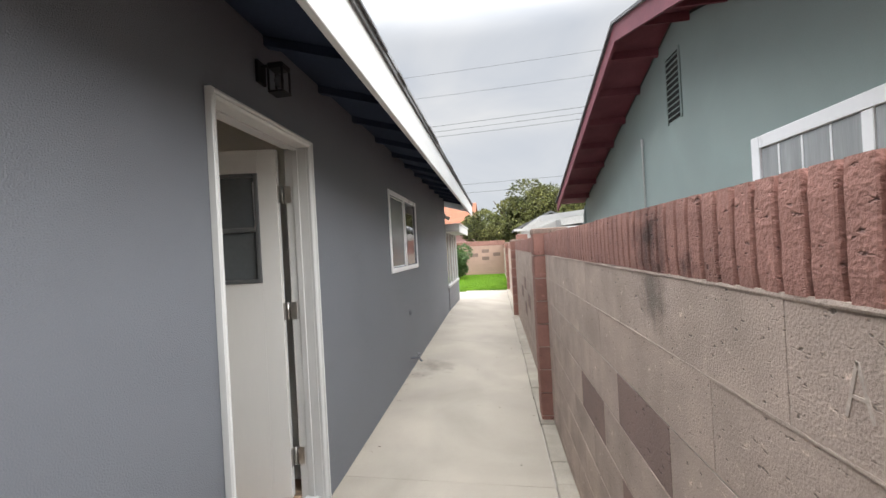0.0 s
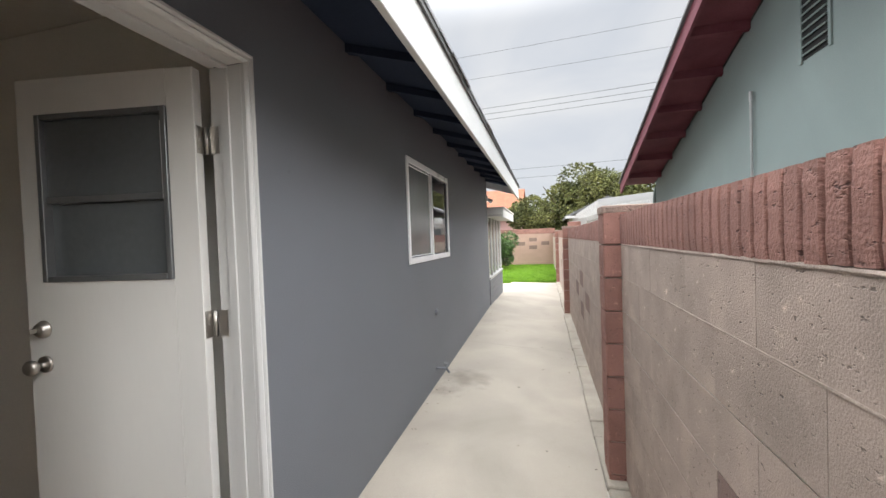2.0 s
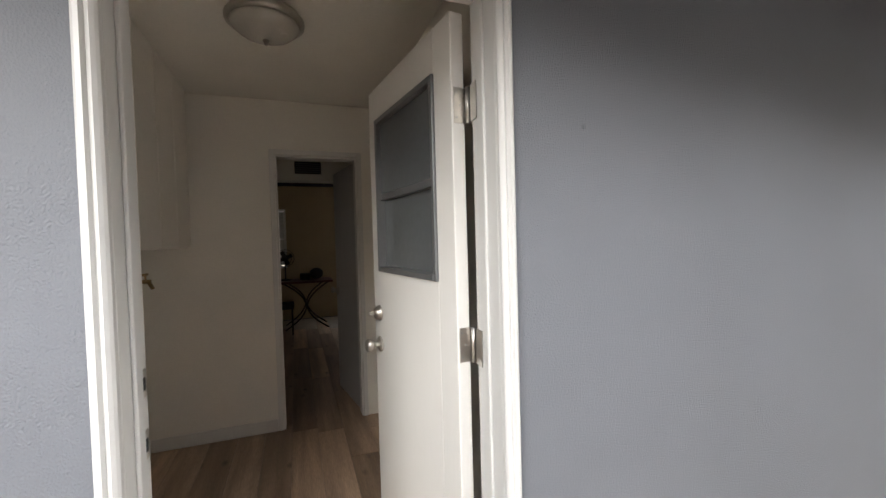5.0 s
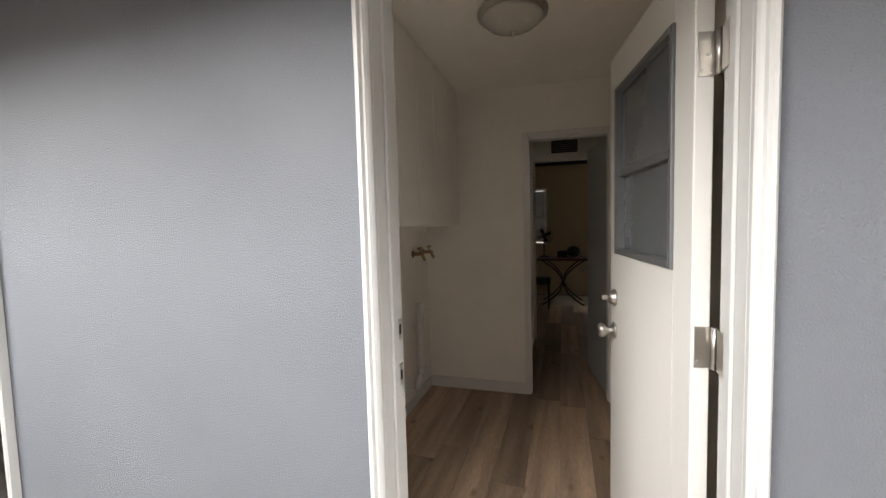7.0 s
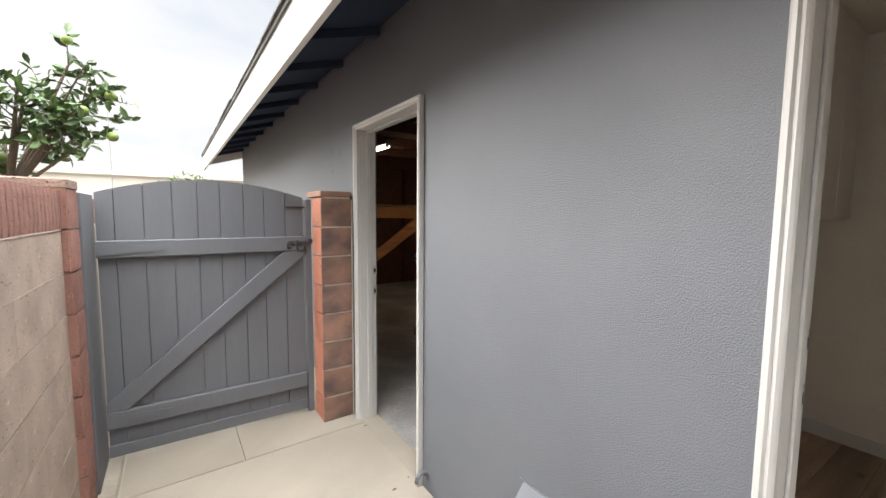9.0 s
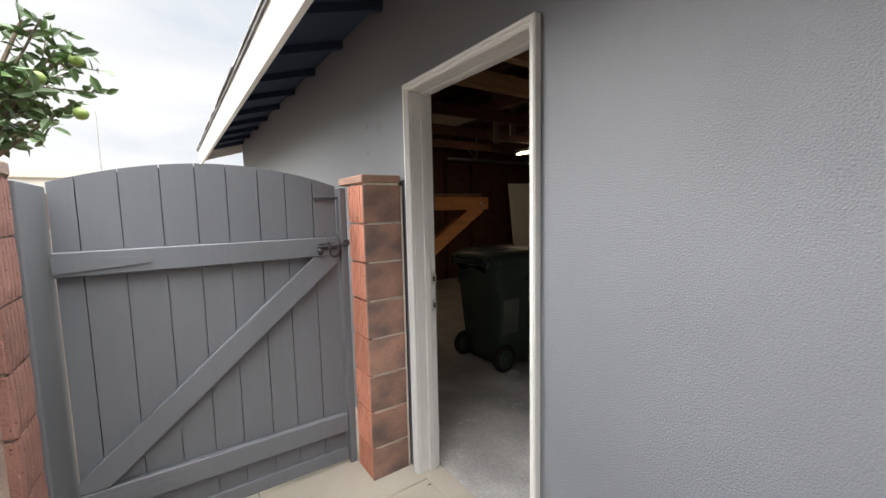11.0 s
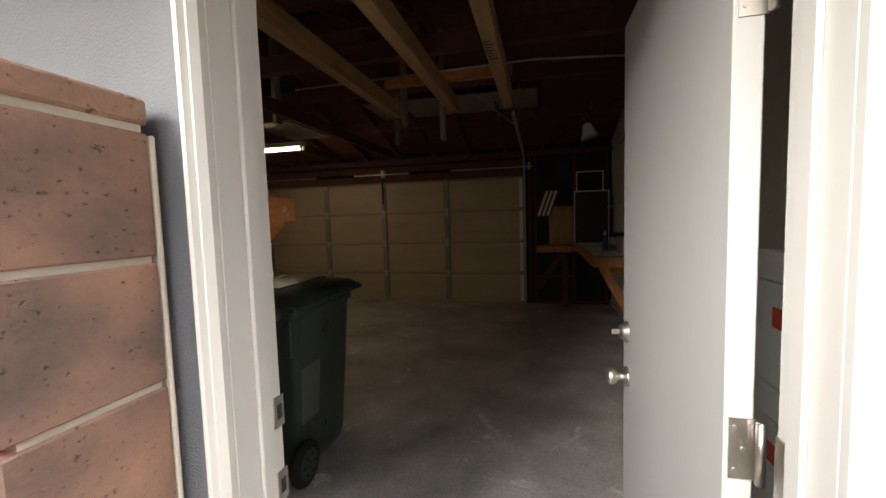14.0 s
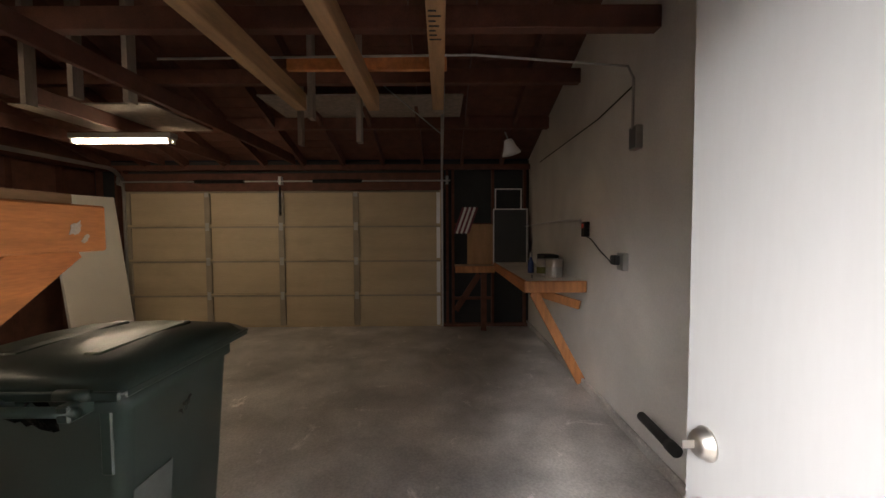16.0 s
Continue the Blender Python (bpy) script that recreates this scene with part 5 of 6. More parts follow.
part("handle", rod(rod(bmesh.new(), (-3.28, LS + 0.06, 1.28), (-3.28, LS + 0.06, 1.325), 0.006, 8), (-3.315, LS + 0.06, 1.325), (-3.245, LS + 0.06, 1.325), 0.009, 8), BRASSY, tp)
copy_thing(tp, Matrix.Translation((-3.06, LS, 1.27)))
dp = thing("drain_pipe", (-3.06, LS, 0.25), "white plastic washer drain pipe on the wall", "drain pipe")
part("pipe", rod(bmesh.new(), (-3.05, LS + 0.05, 0.36), (-3.05, LS + 0.05, 0.90), 0.026, 14), PVC, dp, "", True)
part("trap", rod(rod(bmesh.new(), (-3.05, LS + 0.05, 0.36), (-2.97, LS + 0.05, 0.28), 0.026, 14), (-2.97, LS + 0.05, 0.28), (-3.05, LS + 0.002, 0.24), 0.026, 14), PVC, dp, "", True)
part("collar", rod(bmesh.new(), (-3.05, LS + 0.05, 0.34), (-3.05, LS + 0.05, 0.40), 0.033, 14), PVC, dp, "", True)
# flush ceiling lamp
cl = thing("ceiling_lamp", (-2.19, 1.68, 2.555), "unlit flush ceiling lamp with frosted bowl and nickel rim", "ceiling lamp")
part("rim", lathe(bmesh.new(), (-2.19, 1.68, 2.553), (0, 0, -1), [(0, 0.12), (0.02, 0.15), (0.045, 0.168), (0.06, 0.166), (0.064, 0.15)], 32), STEEL, cl, "brushed nickel rim", True)
part("bowl", lathe(bmesh.new(), (-2.19, 1.68, 2.495), (0, 0, -1), [(0, 0.15), (0.02, 0.143), (0.045, 0.115), (0.065, 0.07), (0.075, 0.02)], 32), FROST, cl, "frosted glass bowl", True)
part("finial", lathe(bmesh.new(), (-2.19, 1.68, 2.42), (0, 0, -1), [(0, 0.012), (0.006, 0.014), (0.012, 0.006), (0.018, 0.009), (0.026, 0.003)], 12), STEEL, cl, "", True)
# far room: window, table, fan, stool
w2 = thing("window_2", (-7.95, 1.3, 1.05), kind="structure")
for d in ((0.95, 0.99, 1.05, 2.1), (1.58, 1.62, 1.05, 2.1), (0.99, 1.58, 1.05, 1.09), (0.99, 1.58, 2.06, 2.1), (0.99, 1.58, 1.55, 1.585)):
    part("window_frame", boxes((-8.0, -7.93, *d), bevel=0.003), VINYL, w2)
for k in range(18):
    part("blind_slat", boxes((-7.99, -7.985, 0.99, 1.58, 1.10 + k * 0.053, 1.1525 + k * 0.053)), BLIND, w2)
tb = thing("folding_table", (-7.2, 1.9, FLOOR), "dark red folding table on crossed bent legs", "table")
part("tabletop", boxes((-7.5, -6.9, 1.50, 2.32, 0.85, 0.885), bevel=0.006), DARKRED, tb)
for x in (-7.42, -6.98):
    for a, b in ((1.58, 2.24), (2.24, 1.58)):
        cable("leg", [(x, a + (b - a) * (u / 12) + 0.07 * math.sin(u / 12 * math.tau) * (1 if b > a else -1), 0.85 - (0.85 - FLOOR) * u / 12) for u in range(13)], 0.012, BLACKMETAL, tb)
part("stretcher", rod(bmesh.new(), (-7.42, 1.91, 0.50), (-6.98, 1.91, 0.50), 0.01, 8), BLACKMETAL, tb)
fn = thing("desk_fan", (-7.25, 1.60, 0.885), "small dark desk fan standing on the table", "fan")
part("base", lathe(bmesh.new(), (-7.25, 1.60, 0.886), (0, 0, 1), [(0, 0.09), (0.015, 0.088), (0.025, 0.03), (0.03, 0.012)], 16), BLACKMETAL, fn)
part("pole", rod(bmesh.new(), (-7.25, 1.60, 0.91), (-7.25, 1.60, 1.17), 0.01, 8), BLACKMETAL, fn)
part("motor", ball(bmesh.new(), (-7.26, 1.60, 1.25), 0.045, (1.3, 1, 1)), BLACKMETAL, fn)
for r in (0.05, 0.10, 0.14):
    pts = [(-7.20, 1.60 + r * math.cos(k * math.tau / 24), 1.25 + r * math.sin(k * math.tau / 24)) for k in range(25)]
    cable("cage_ring", pts, 0.004, BLACKMETAL, fn)
for k in range(4):
    a = k * math.pi / 2 + 0.4
    part("blade", beam(bmesh.new(), (-7.22, 1.60 + 0.02 * math.cos(a), 1.25 + 0.02 * math.sin(a)), (-7.22, 1.60 + 0.12 * math.cos(a), 1.25 + 0.12 * math.sin(a)), 0.01, 0.06), BLACKMETAL, fn)
hb = solo("round_black_bag", ball(bmesh.new(), (-7.2, 2.08, 0.98), 0.11, (1, 1, 0.85), 18), RUBBER, "rounded black bag standing on the folding table", "bag", smooth=True)
solo("small_dark_case", boxes((-7.3, -7.1, 1.82, 1.98, 0.887, 0.99), bevel=0.015), RUBBER, "small dark case lying on the folding table", "case")
st = thing("dark_stool", (-6.75, 1.55, FLOOR), "low dark padded stool beside the table", "stool")
part("seat", boxes((-6.95, -6.60, 1.36, 1.72, 0.50, 0.58), bevel=0.025, seg=2), RUBBER, st)
for x, y in ((-6.92, 1.39), (-6.63, 1.39), (-6.92, 1.69), (-6.63, 1.69)):
    part("leg", rod(bmesh.new(), (x, y, FLOOR), (x * 0.995, y, 0.505), 0.012, 8), BLACKMETAL, st)

# ---- outside fittings on the east wall ----
lt = thing("wall_lantern", (WX, 2.0, 2.365), "black metal wall lantern with clear glass under the eave", "wall lamp")
LX, LYC = WX + 0.10, 1.81
part("backplate", boxes((WX + 0.001, WX + 0.016, LYC - 0.036, LYC + 0.036, 2.345, 2.455), bevel=0.004), BLACKMETAL, lt)
part("arm", rod(bmesh.new(), (WX + 0.015, LYC, 2.43), (LX, LYC, 2.43), 0.008, 8), BLACKMETAL, lt)
part("cap", boxes((LX - 0.04, LX + 0.04, LYC - 0.04, LYC + 0.04, 2.402, 2.43), bevel=0.007), BLACKMETAL, lt)
for sx in (-1, 1):
    for sy in (-1, 1):
        part("cage_bar", boxes((LX + sx * 0.034 - 0.004, LX + sx * 0.034 + 0.004, LYC + sy * 0.034 - 0.004, LYC + sy * 0.034 + 0.004, 2.298, 2.402)), BLACKMETAL, lt)
part("base_ring", boxes((LX - 0.04, LX + 0.04, LYC - 0.04, LYC + 0.04, 2.289, 2.2985), bevel=0.003), BLACKMETAL, lt)
part("bulb", ball(bmesh.new(), (LX, LYC, 2.352), 0.022, (1, 1, 1.4)), DARKPANE, lt, "", True)
hb = thing("hose_bib", (WX, 4.75, 0.22), "painted hose tap low on the grey wall", "tap")
part("stub", rod(bmesh.new(), (WX, 4.72, 0.235), (WX + 0.10, 4.74, 0.235), 0.013, 10), STUCCO, hb)
part("spout", rod(bmesh.new(), (WX + 0.09, 4.74, 0.24), (WX + 0.125, 4.745, 0.19), 0.011, 10), GREYWOOD, hb)
part("wheel", lathe(bmesh.new(), (WX + 0.085, 4.74, 0.25), (0.4, 0, 1), [(0, 0.006), (0.03, 0.006), (0.031, 0.022), (0.038, 0.022)], 12), GREYWOOD, hb)
solo("wall_plug", lathe(bmesh.new(), (WX, 4.785, 0.77), (1, 0, 0), [(0, 0.032), (0.012, 0.03), (0.02, 0.018), (0.024, 0.012)], 14), STUCCO, "small painted pipe cap on the grey wall", "pipe cap")
bm = bmesh.new()
pts = [(WX + 0.035 + 0.035 * -math.cos(k * math.pi / 8) + 0.0, 0.025, 0.10 + 0.045 * math.sin(k * math.pi / 8)) for k in range(9)]
for p, q in zip(pts, pts[1:]):
    rod(bm, p, q, 0.011, 8)
solo("wall_ring", bm, STUCCO, "small painted pipe bend low on the wall", "pipe")
dv = thing("dryer_vent", (WX, 0.78, 0.43), "pale metal dryer vent hood on the grey wall", "vent hood")
bm = bmesh.new()
v = [bm.verts.new(p) for p in ((WX + 0.001, 0.72, 0.50), (WX + 0.001, 0.86, 0.50), (WX + 0.09, 0.85, 0.42), (WX + 0.09, 0.73, 0.42), (WX + 0.001, 0.72, 0.40), (WX + 0.001, 0.86, 0.40))]
for q in ((0, 1, 2, 3), (0, 3, 4), (1, 5, 2), (0, 4, 5, 1)):
    bm.faces.new([v[i] for i in q])
part("hood", bm, STUCCO, dv)
part("flange", boxes((WX + 0.001, WX + 0.006, 0.70, 0.88, 0.36, 0.50)), STUCCO, dv)

# ---- garage ----
GS = SOUTH + 0.14
solo("wall_garage_west", wall_x(-7.62, -7.50, SOUTH, GN, -0.1, 2.6, [(-5.52, -0.66, -0.1, 2.12)]), TARPAPER, kind="structure")
fr = thing("wall_framing", (-7.45, -3, 0), kind="structure")
for y in (-0.63, -0.55, -0.46, 0.16, 0.66, -5.56, -5.66, -5.95):
    part("stud", boxes((-7.498, -7.41, y - 0.02, y + 0.02, 0.04, 2.45)), OLDWOOD, fr)
part("sill_plate", boxes((-7.498, -7.40, -0.62, GN - 0.002, -0.004, 0.04)), OLDWOOD, fr)
part("header", boxes((-7.498, -7.40, -5.6, -0.60, 2.135, 2.40)), OLDWOOD, fr)
part("top_plate", boxes((-7.498, -7.40, GS, GN - 0.002, 2.452, 2.53)), OLDWOOD, fr)
for k in range(9):
    x = -1.6 - k * 0.66
    part("stud", boxes((x - 0.02, x + 0.02, GS + 0.001, GS + 0.09, 0.04, 2.45)), OLDWOOD, fr)
part("top_plate", boxes((-7.4, WI - 0.003, GS + 0.001, GS + 0.09, 2.452, 2.53)), OLDWOOD, fr)
for k in range(6):
    y = -1.45 - k * 0.82
    part("stud", boxes((WI - 0.09, WI - 0.003, y - 0.02, y + 0.02, 0.04, 2.45)), OLDWOOD, fr)
part("block", boxes((-7.49, -7.42, -0.44, 0.14, 1.58, 1.62)), OLDWOOD, fr)
part("block", boxes((-7.49, -7.42, -0.44, 0.14, 0.42, 0.46)), OLDWOOD, fr)
part("diagonal_brace", beam(bmesh.new(), (-7.44, -0.42, 0.25), (-7.44, -0.05, 0.82), 0.09, 0.04, up=(1, 0, 0)), OLDWOOD, fr)
# roof from within
ri = thing("roof_framing", (-4.3, -3, 2.8), kind="structure")


def slope_box(x0, x1, y0, y1, t0, t1):
    b = bmesh.new()
    vs = [b.verts.new((x, y, zr(x) + t)) for x in (x0, x1) for y in (y0, y1) for t in (t0, t1)]
    for q in ((0, 1, 3, 2), (4, 6, 7, 5), (0, 4, 5, 1), (2, 3, 7, 6), (0, 2, 6, 4), (1, 5, 7, 3)):
        b.faces.new([vs[i] for i in q])
    return b


x = WI - 0.02
while x > -7.45:
    if not (x > -4.35 > x - 0.2):
        part("sheathing_board", slope_box(x, x - 0.185, GS, GN - 0.003, -0.024, -0.004), OLDWOOD, ri)
    x -= 0.195
raf1 = as_mesh("rafter", slope_box(WI - 0.004, -4.33, -0.02, 0.02, -0.165, -0.026), OLDWOOD)
raf2 = as_mesh("rafter", slope_box(-4.37, -7.49, -0.02, 0.02, -0.165, -0.026), OLDWOOD)
for k in range(11):
    for me in (raf1, raf2):
        o = under(new("rafter", me), ri)
        o.location = (0, GS + 0.25 + k * 0.61, 0)
part("ridge_board", boxes((-4.37, -4.33, GS, GN, zr(-4.35) - 0.22, zr(-4.35) - 0.03)), OLDWOOD, ri)
for x, z in ((-3.75, 2.76), (-6.35, 2.80), (-5.2, 2.95)):
    part("purlin", boxes((x - 0.045, x + 0.045, GS, GN - 0.003, z, z + 0.14), bevel=0.004), OLDWOOD, ri)
for y, x1 in ((-1.78, -4.48), (-1.19, -4.49), (-0.665, -4.48)):
    part("ceiling_joist", boxes((x1, WI - 0.003, y - 0.045, y + 0.045, 2.485, 2.625), bevel=0.005), PINE, ri)
for y in (-2.9, -3.9, -4.9):
    part("ceiling_joist", boxes((-7.39, WI - 0.093, y - 0.02, y + 0.02, 2.535, 2.67), bevel=0.004), OLDWOOD, ri)
part("tie", boxes((-4.06, -4.02, -1.72, -0.60, 2.63, 2.72), bevel=0.003), TIMBER, ri)
for x, y, z0 in ((-4.5, -1.70, 2.42), (-4.55, -1.32, 2.24), (-4.2, -2.95, 2.46), (-4.2, -3.35, 2.50), (-4.25, -3.75, 2.46), (-5.4, -2.1, 2.40)):
    part("hanger", boxes((x - 0.045, x + 0.045, y - 0.02, y + 0.02, z0, zr(x) - 0.17)), PALESTUD, ri)
random.seed(8)
for k in range(7):
    z = -2.99 - 0.045 * k
    part("stamp_bar", boxes((z - 0.014, z, -0.70, -0.70 + random.uniform(0.03, 0.06), 2.4835, 2.4847)), RUBBER, ri, "faded ink stamp on the joist")
for x0, x1, y0, y1 in ((-6.9, -5.5, -2.6, -0.4), (-5.9, -4.9, -4.6, -3.3), (-3.6, -2.2, -5.2, -3.4)):
    solo("stored_board", boxes((x0, x1, y0, y1, 2.675 if x0 > -6.5 else 2.945, 2.69 if x0 > -6.5 else 2.96)), PALESTUD, "pale stored board lying on the roof timbers", "board", group="stored boards")

# sectional door
sd = thing("garage_door", (GW, -3.1, 0), "tan sectional garage door with steel rails, closed", "garage door")
rows = (0.0, 0.51, 1.05, 1.59, 2.13)
cols = (-5.52, -4.27, -3.13, -1.97, -0.66)
for z0, z1 in zip(rows, rows[1:]):
    for y0, y1 in zip(cols, cols[1:]):
        part("panel", boxes((GW - 0.03, GW - 0.012, y0 + 0.01, y1 - 0.01, z0 + 0.012, z1 - 0.008), bevel=0.003), HARDBOARD, sd)
    part("section_rail", boxes((GW - 0.012, GW + 0.004, -5.52, -0.66, z1 - 0.028, z1 - 0.004), bevel=0.002), DOORFRAME, sd)
    part("section_rail", boxes((GW - 0.012, GW + 0.004, -5.52, -0.66, z0 + 0.001, z0 + 0.026), bevel=0.002), HARDBOARD, sd)
    for y in cols[1:-1]:
        part("stile", boxes((GW - 0.012, GW + 0.022, y - 0.045, y + 0.045, z0 + 0.028, z1 - 0.03), bevel=0.003), DOORFRAME, sd)
        part("hinge", boxes((GW + 0.0225, GW + 0.03, y - 0.03, y + 0.03, z1 - 0.07, z1 + 0.05) if z1 < 2.1 else (GW + 0.0225, GW + 0.03, y - 0.03, y + 0.03, z1 - 0.09, z1 - 0.02), bevel=0.002), GALV, sd, "steel section hinge")
    for y in (-5.49, -0.69):
        part("end_stile", boxes((GW - 0.012, GW + 0.02, y - 0.028, y + 0.028, z0 + 0.028, z1 - 0.03), bevel=0.003), VINYL if y > -1 else DOORFRAME, sd)
part("lift_arm", boxes((GW + 0.03, GW + 0.05, -3.145, -3.115, 1.75, 2.20), bevel=0.003), BLACKMETAL, sd)
part("door_core", boxes((GW - 0.045, GW - 0.031, -5.54, -0.64, -0.004, 2.135)), HARDBOARD, sd)
tr = thing("door_track", (GW, -0.6, 0), "galvanised garage door track beside the door", "track", "garage door tracks")
part("upright", boxes((GW + 0.005, GW + 0.055, -0.645, -0.615, 0.0, 2.15), bevel=0.003), GALV, tr)
bm = bmesh.new()
pts = [(GW + 0.03 + 0.3 * (1 - math.cos(k * math.pi / 12)), -0.63, 2.15 + 0.3 * math.sin(k * math.pi / 12)) for k in range(7)] + [(-4.6, -0.63, 2.46)]
for p, q in zip(pts, pts[1:]):
    beam(bm, p, q, 0.03, 0.05)
part("curve", bm, GALV, tr)
part("strap", beam(bmesh.new(), (-5.3, -0.63, 2.48), (-5.3, -1.25, 3.0), 0.03, 0.006), GALV, tr)
part("strap", beam(bmesh.new(), (-5.3, -0.62, 2.48), (-5.3, -0.60, 2.98), 0.03, 0.006), GALV, tr)
copy_thing(tr, Matrix.Translation((GW, -5.50, 0)))
ts = thing("torsion_bar", (GW + 0.1, -3.1, 2.27), "steel torsion bar and springs over the garage door", "spring bar")
part("shaft", rod(bmesh.new(), (GW + 0.09, -5.6, 2.27), (GW + 0.09, -0.5, 2.27), 0.012, 10), GALV, ts)
for a in (-4.4, -2.6):
    part("spring", rod(bmesh.new(), (GW + 0.09, a, 2.27), (GW + 0.09, a + 0.75, 2.27), 0.028, 12), BLACKMETAL, ts)
for y in (-5.55, -3.1, -0.55):
    part("bracket", boxes((GW + 0.03, GW + 0.12, y - 0.02, y + 0.02, 2.22, 2.34)), GALV, ts)

# fluorescent fitting
fl = thing("fluorescent_light", (-5.4, -3.98, 2.535), "lit warm white fluorescent strip under the joists", "strip light")
part("housing", boxes((-5.46, -5.34, -4.48, -3.42, 2.475, 2.53), bevel=0.006), GALV, fl)
part("reflector", boxes((-5.465, -5.335, -4.46, -3.44, 2.469, 2.474)), GALV, fl)
for x in (-5.43, -5.37):
    part("tube", rod(bmesh.new(), (x, -4.43, 2.445), (x, -3.47, 2.445), 0.010, 12), TUBE, fl, "glowing tube", True)
    for y in (-4.45, -3.45):
        part("socket", boxes((x - 0.02, x + 0.02, y - 0.012, y + 0.012, 2.425, 2.468), bevel=0.003), VINYL, fl)

copy_thing(fl, Matrix.Translation((-2.6, -3.98, 2.535)))

# unlit lamp, conduit, boxes on the north wall
lp = thing("clamp_lamp", (-6.6, 0.26, 2.55), "unlit white shop lamp hanging under the roof timbers", "lamp")
part("shade", lathe(bmesh.new(), (-6.6, 0.26, 2.72), (0, 0.25, -1), [(0, 0.05), (0.03, 0.065), (0.10, 0.085), (0.20, 0.13), (0.205, 0.12)], 20), VINYL, lp, "", True)
part("stem", rod(bmesh.new(), (-6.6, 0.26, 2.72), (-6.6, 0.22, 2.82), 0.01, 8), GALV, lp)
cable("conduit", [(-4.0, -2.6, 2.70), (-4.0, -0.4, 2.72), (-4.0, 0.66, 2.64), (-3.97, 0.685, 2.55), (-3.97, 0.685, 2.2)], 0.009, GALV, None, "thin metal conduit run under the roof", "conduit")
cable("conduit_thin", [(-3.97, 0.69, 2.5), (-4.6, 0.69, 2.44), (-6.6, 0.69, 2.42)], 0.006, BLACKMETAL, None, "dark cable clipped along the wall", "cable")
jb = thing("switch_box", (-3.97, GN, 2.1), "grey metal switch box on the garage wall", "switch box")
part("box", boxes((-4.02, -3.92, GN - 0.05, GN - 0.001, 2.06, 2.22), bevel=0.004), GALV, jb)
part("cover", boxes((-4.015, -3.925, GN - 0.053, GN - 0.0505, 2.07, 2.21)), ALU, jb)
o1 = thing("timer_box", (-4.92, GN, 1.45), "small black control box with red knob on the wall", "control box")
part("body", boxes((-4.97, -4.88, GN - 0.05, GN - 0.001, 1.44, 1.58), bevel=0.004), BLACKMETAL, o1)
part("dial", boxes((-4.95, -4.90, GN - 0.058, GN - 0.0505, 1.52, 1.56), bevel=0.004), REDINK, o1)
o2 = thing("power_outlet", (-4.16, GN, 1.22), "grey outlet box with a black plug in it", "outlet")
part("box", boxes((-4.20, -4.10, GN - 0.045, GN - 0.001, 1.20, 1.33), bevel=0.004), GALV, o2)
part("plug", boxes((-4.22, -4.14, GN - 0.09, GN - 0.046, 1.24, 1.31), bevel=0.006), RUBBER, o2)
cable("extension_lead", [(-4.20, GN - 0.06, 1.26), (-4.35, GN - 0.03, 1.25), (-4.6, GN - 0.02, 1.33), (-4.8, GN - 0.02, 1.42), (-4.90, GN - 0.04, 1.45)], 0.005, RUBBER, None, "black cord between the wall boxes", "cord")
cable("opener_cord", [(-4.98, GN - 0.03, 1.5), (-5.0, GN - 0.05, 1.60), (-5.6, GN - 0.06, 1.605), (-6.6, GN - 0.06, 1.59), (-7.38, GN - 0.12, 1.55)], 0.011, VINYL, None, "white cable run along the garage wall", "cable")
# kerb of the wall
solo("garage_kerb", boxes((-7.5, WI - 0.1, GN - 0.035, GN - 0.001, -0.004, 0.07), bevel=0.01), SLAB, kind="structure")

solo("drain_stub", rod(rod(bmesh.new(), (-3.80, GN - 0.04, 0.25), (-3.38, GN - 0.06, 0.25), 0.03, 14), (-3.44, GN - 0.058, 0.25), (-3.36, GN - 0.06, 0.25), 0.036, 14), RUBBER, "dark drain pipe stub along the garage wall", "pipe", smooth=True)
sl = thing("corner_spotlight", (WX, 8.66, 2.22), "small white security light at the house corner", "wall lamp")
part("base", boxes((WX + 0.001, WX + 0.03, 8.62, 8.70, 2.18, 2.28), bevel=0.005), VINYL, sl)
part("head", lathe(bmesh.new(), (WX + 0.03, 8.66, 2.22), (0.7, 0.2, -0.5), [(0, 0.02), (0.03, 0.035), (0.09, 0.045), (0.095, 0.04)], 14), VINYL, sl, "", True)
random.seed(77)
bm = bmesh.new()
for k in range(70):
    y = random.uniform(-1.1, 9)
    x = random.choice((random.uniform(-1.05, 0.24), random.gauss(0.2, 0.05), random.gauss(-1.02, 0.04)))
    x = min(0.25, max(-1.08, x))
    z = fall(y) * (0.275 - x) / 1.375
    a, r = random.uniform(0, 6.28), random.uniform(0.004, 0.016)
    v = [bm.verts.new((x + r * math.cos(a + q), y + r * 0.6 * math.sin(a + q), z + 0.002 + 0.004 * (i % 2))) for i, q in enumerate((0, 1.3, 3.0, 4.4))]
    bm.faces.new(v)
solo("leaf_litter", bm, BARK, "few small dry leaf bits on the concrete path", "litter", "stuff")

# workbench in the corner
wb = thing("corner_workbench", (-6.1, 0.44, 0.9), "wall-hung corner bench of orange fir with a worn grey top", "workbench")
part("worktop", boxes((-7.39, -4.972, 0.175, GN - 0.002, 1.0, 1.02)), DRYWALL, wb, "worn grey plywood top")
part("front_rail", boxes((-7.39, -4.97, 0.14, 0.174, 0.91, 1.018), bevel=0.004), TIMBER, wb)
part("end_rail", boxes((-4.970, -4.93, 0.14, GN - 0.002, 0.91, 1.02), bevel=0.004), TIMBERV, wb)
part("side_top", boxes((-7.39, -7.05, -0.44, 0.138, 0.96, 0.98)), PLY, wb)
part("side_rail", boxes((-7.05, -7.01, -0.44, 0.138, 0.885, 0.982), bevel=0.004), TIMBERV, wb)
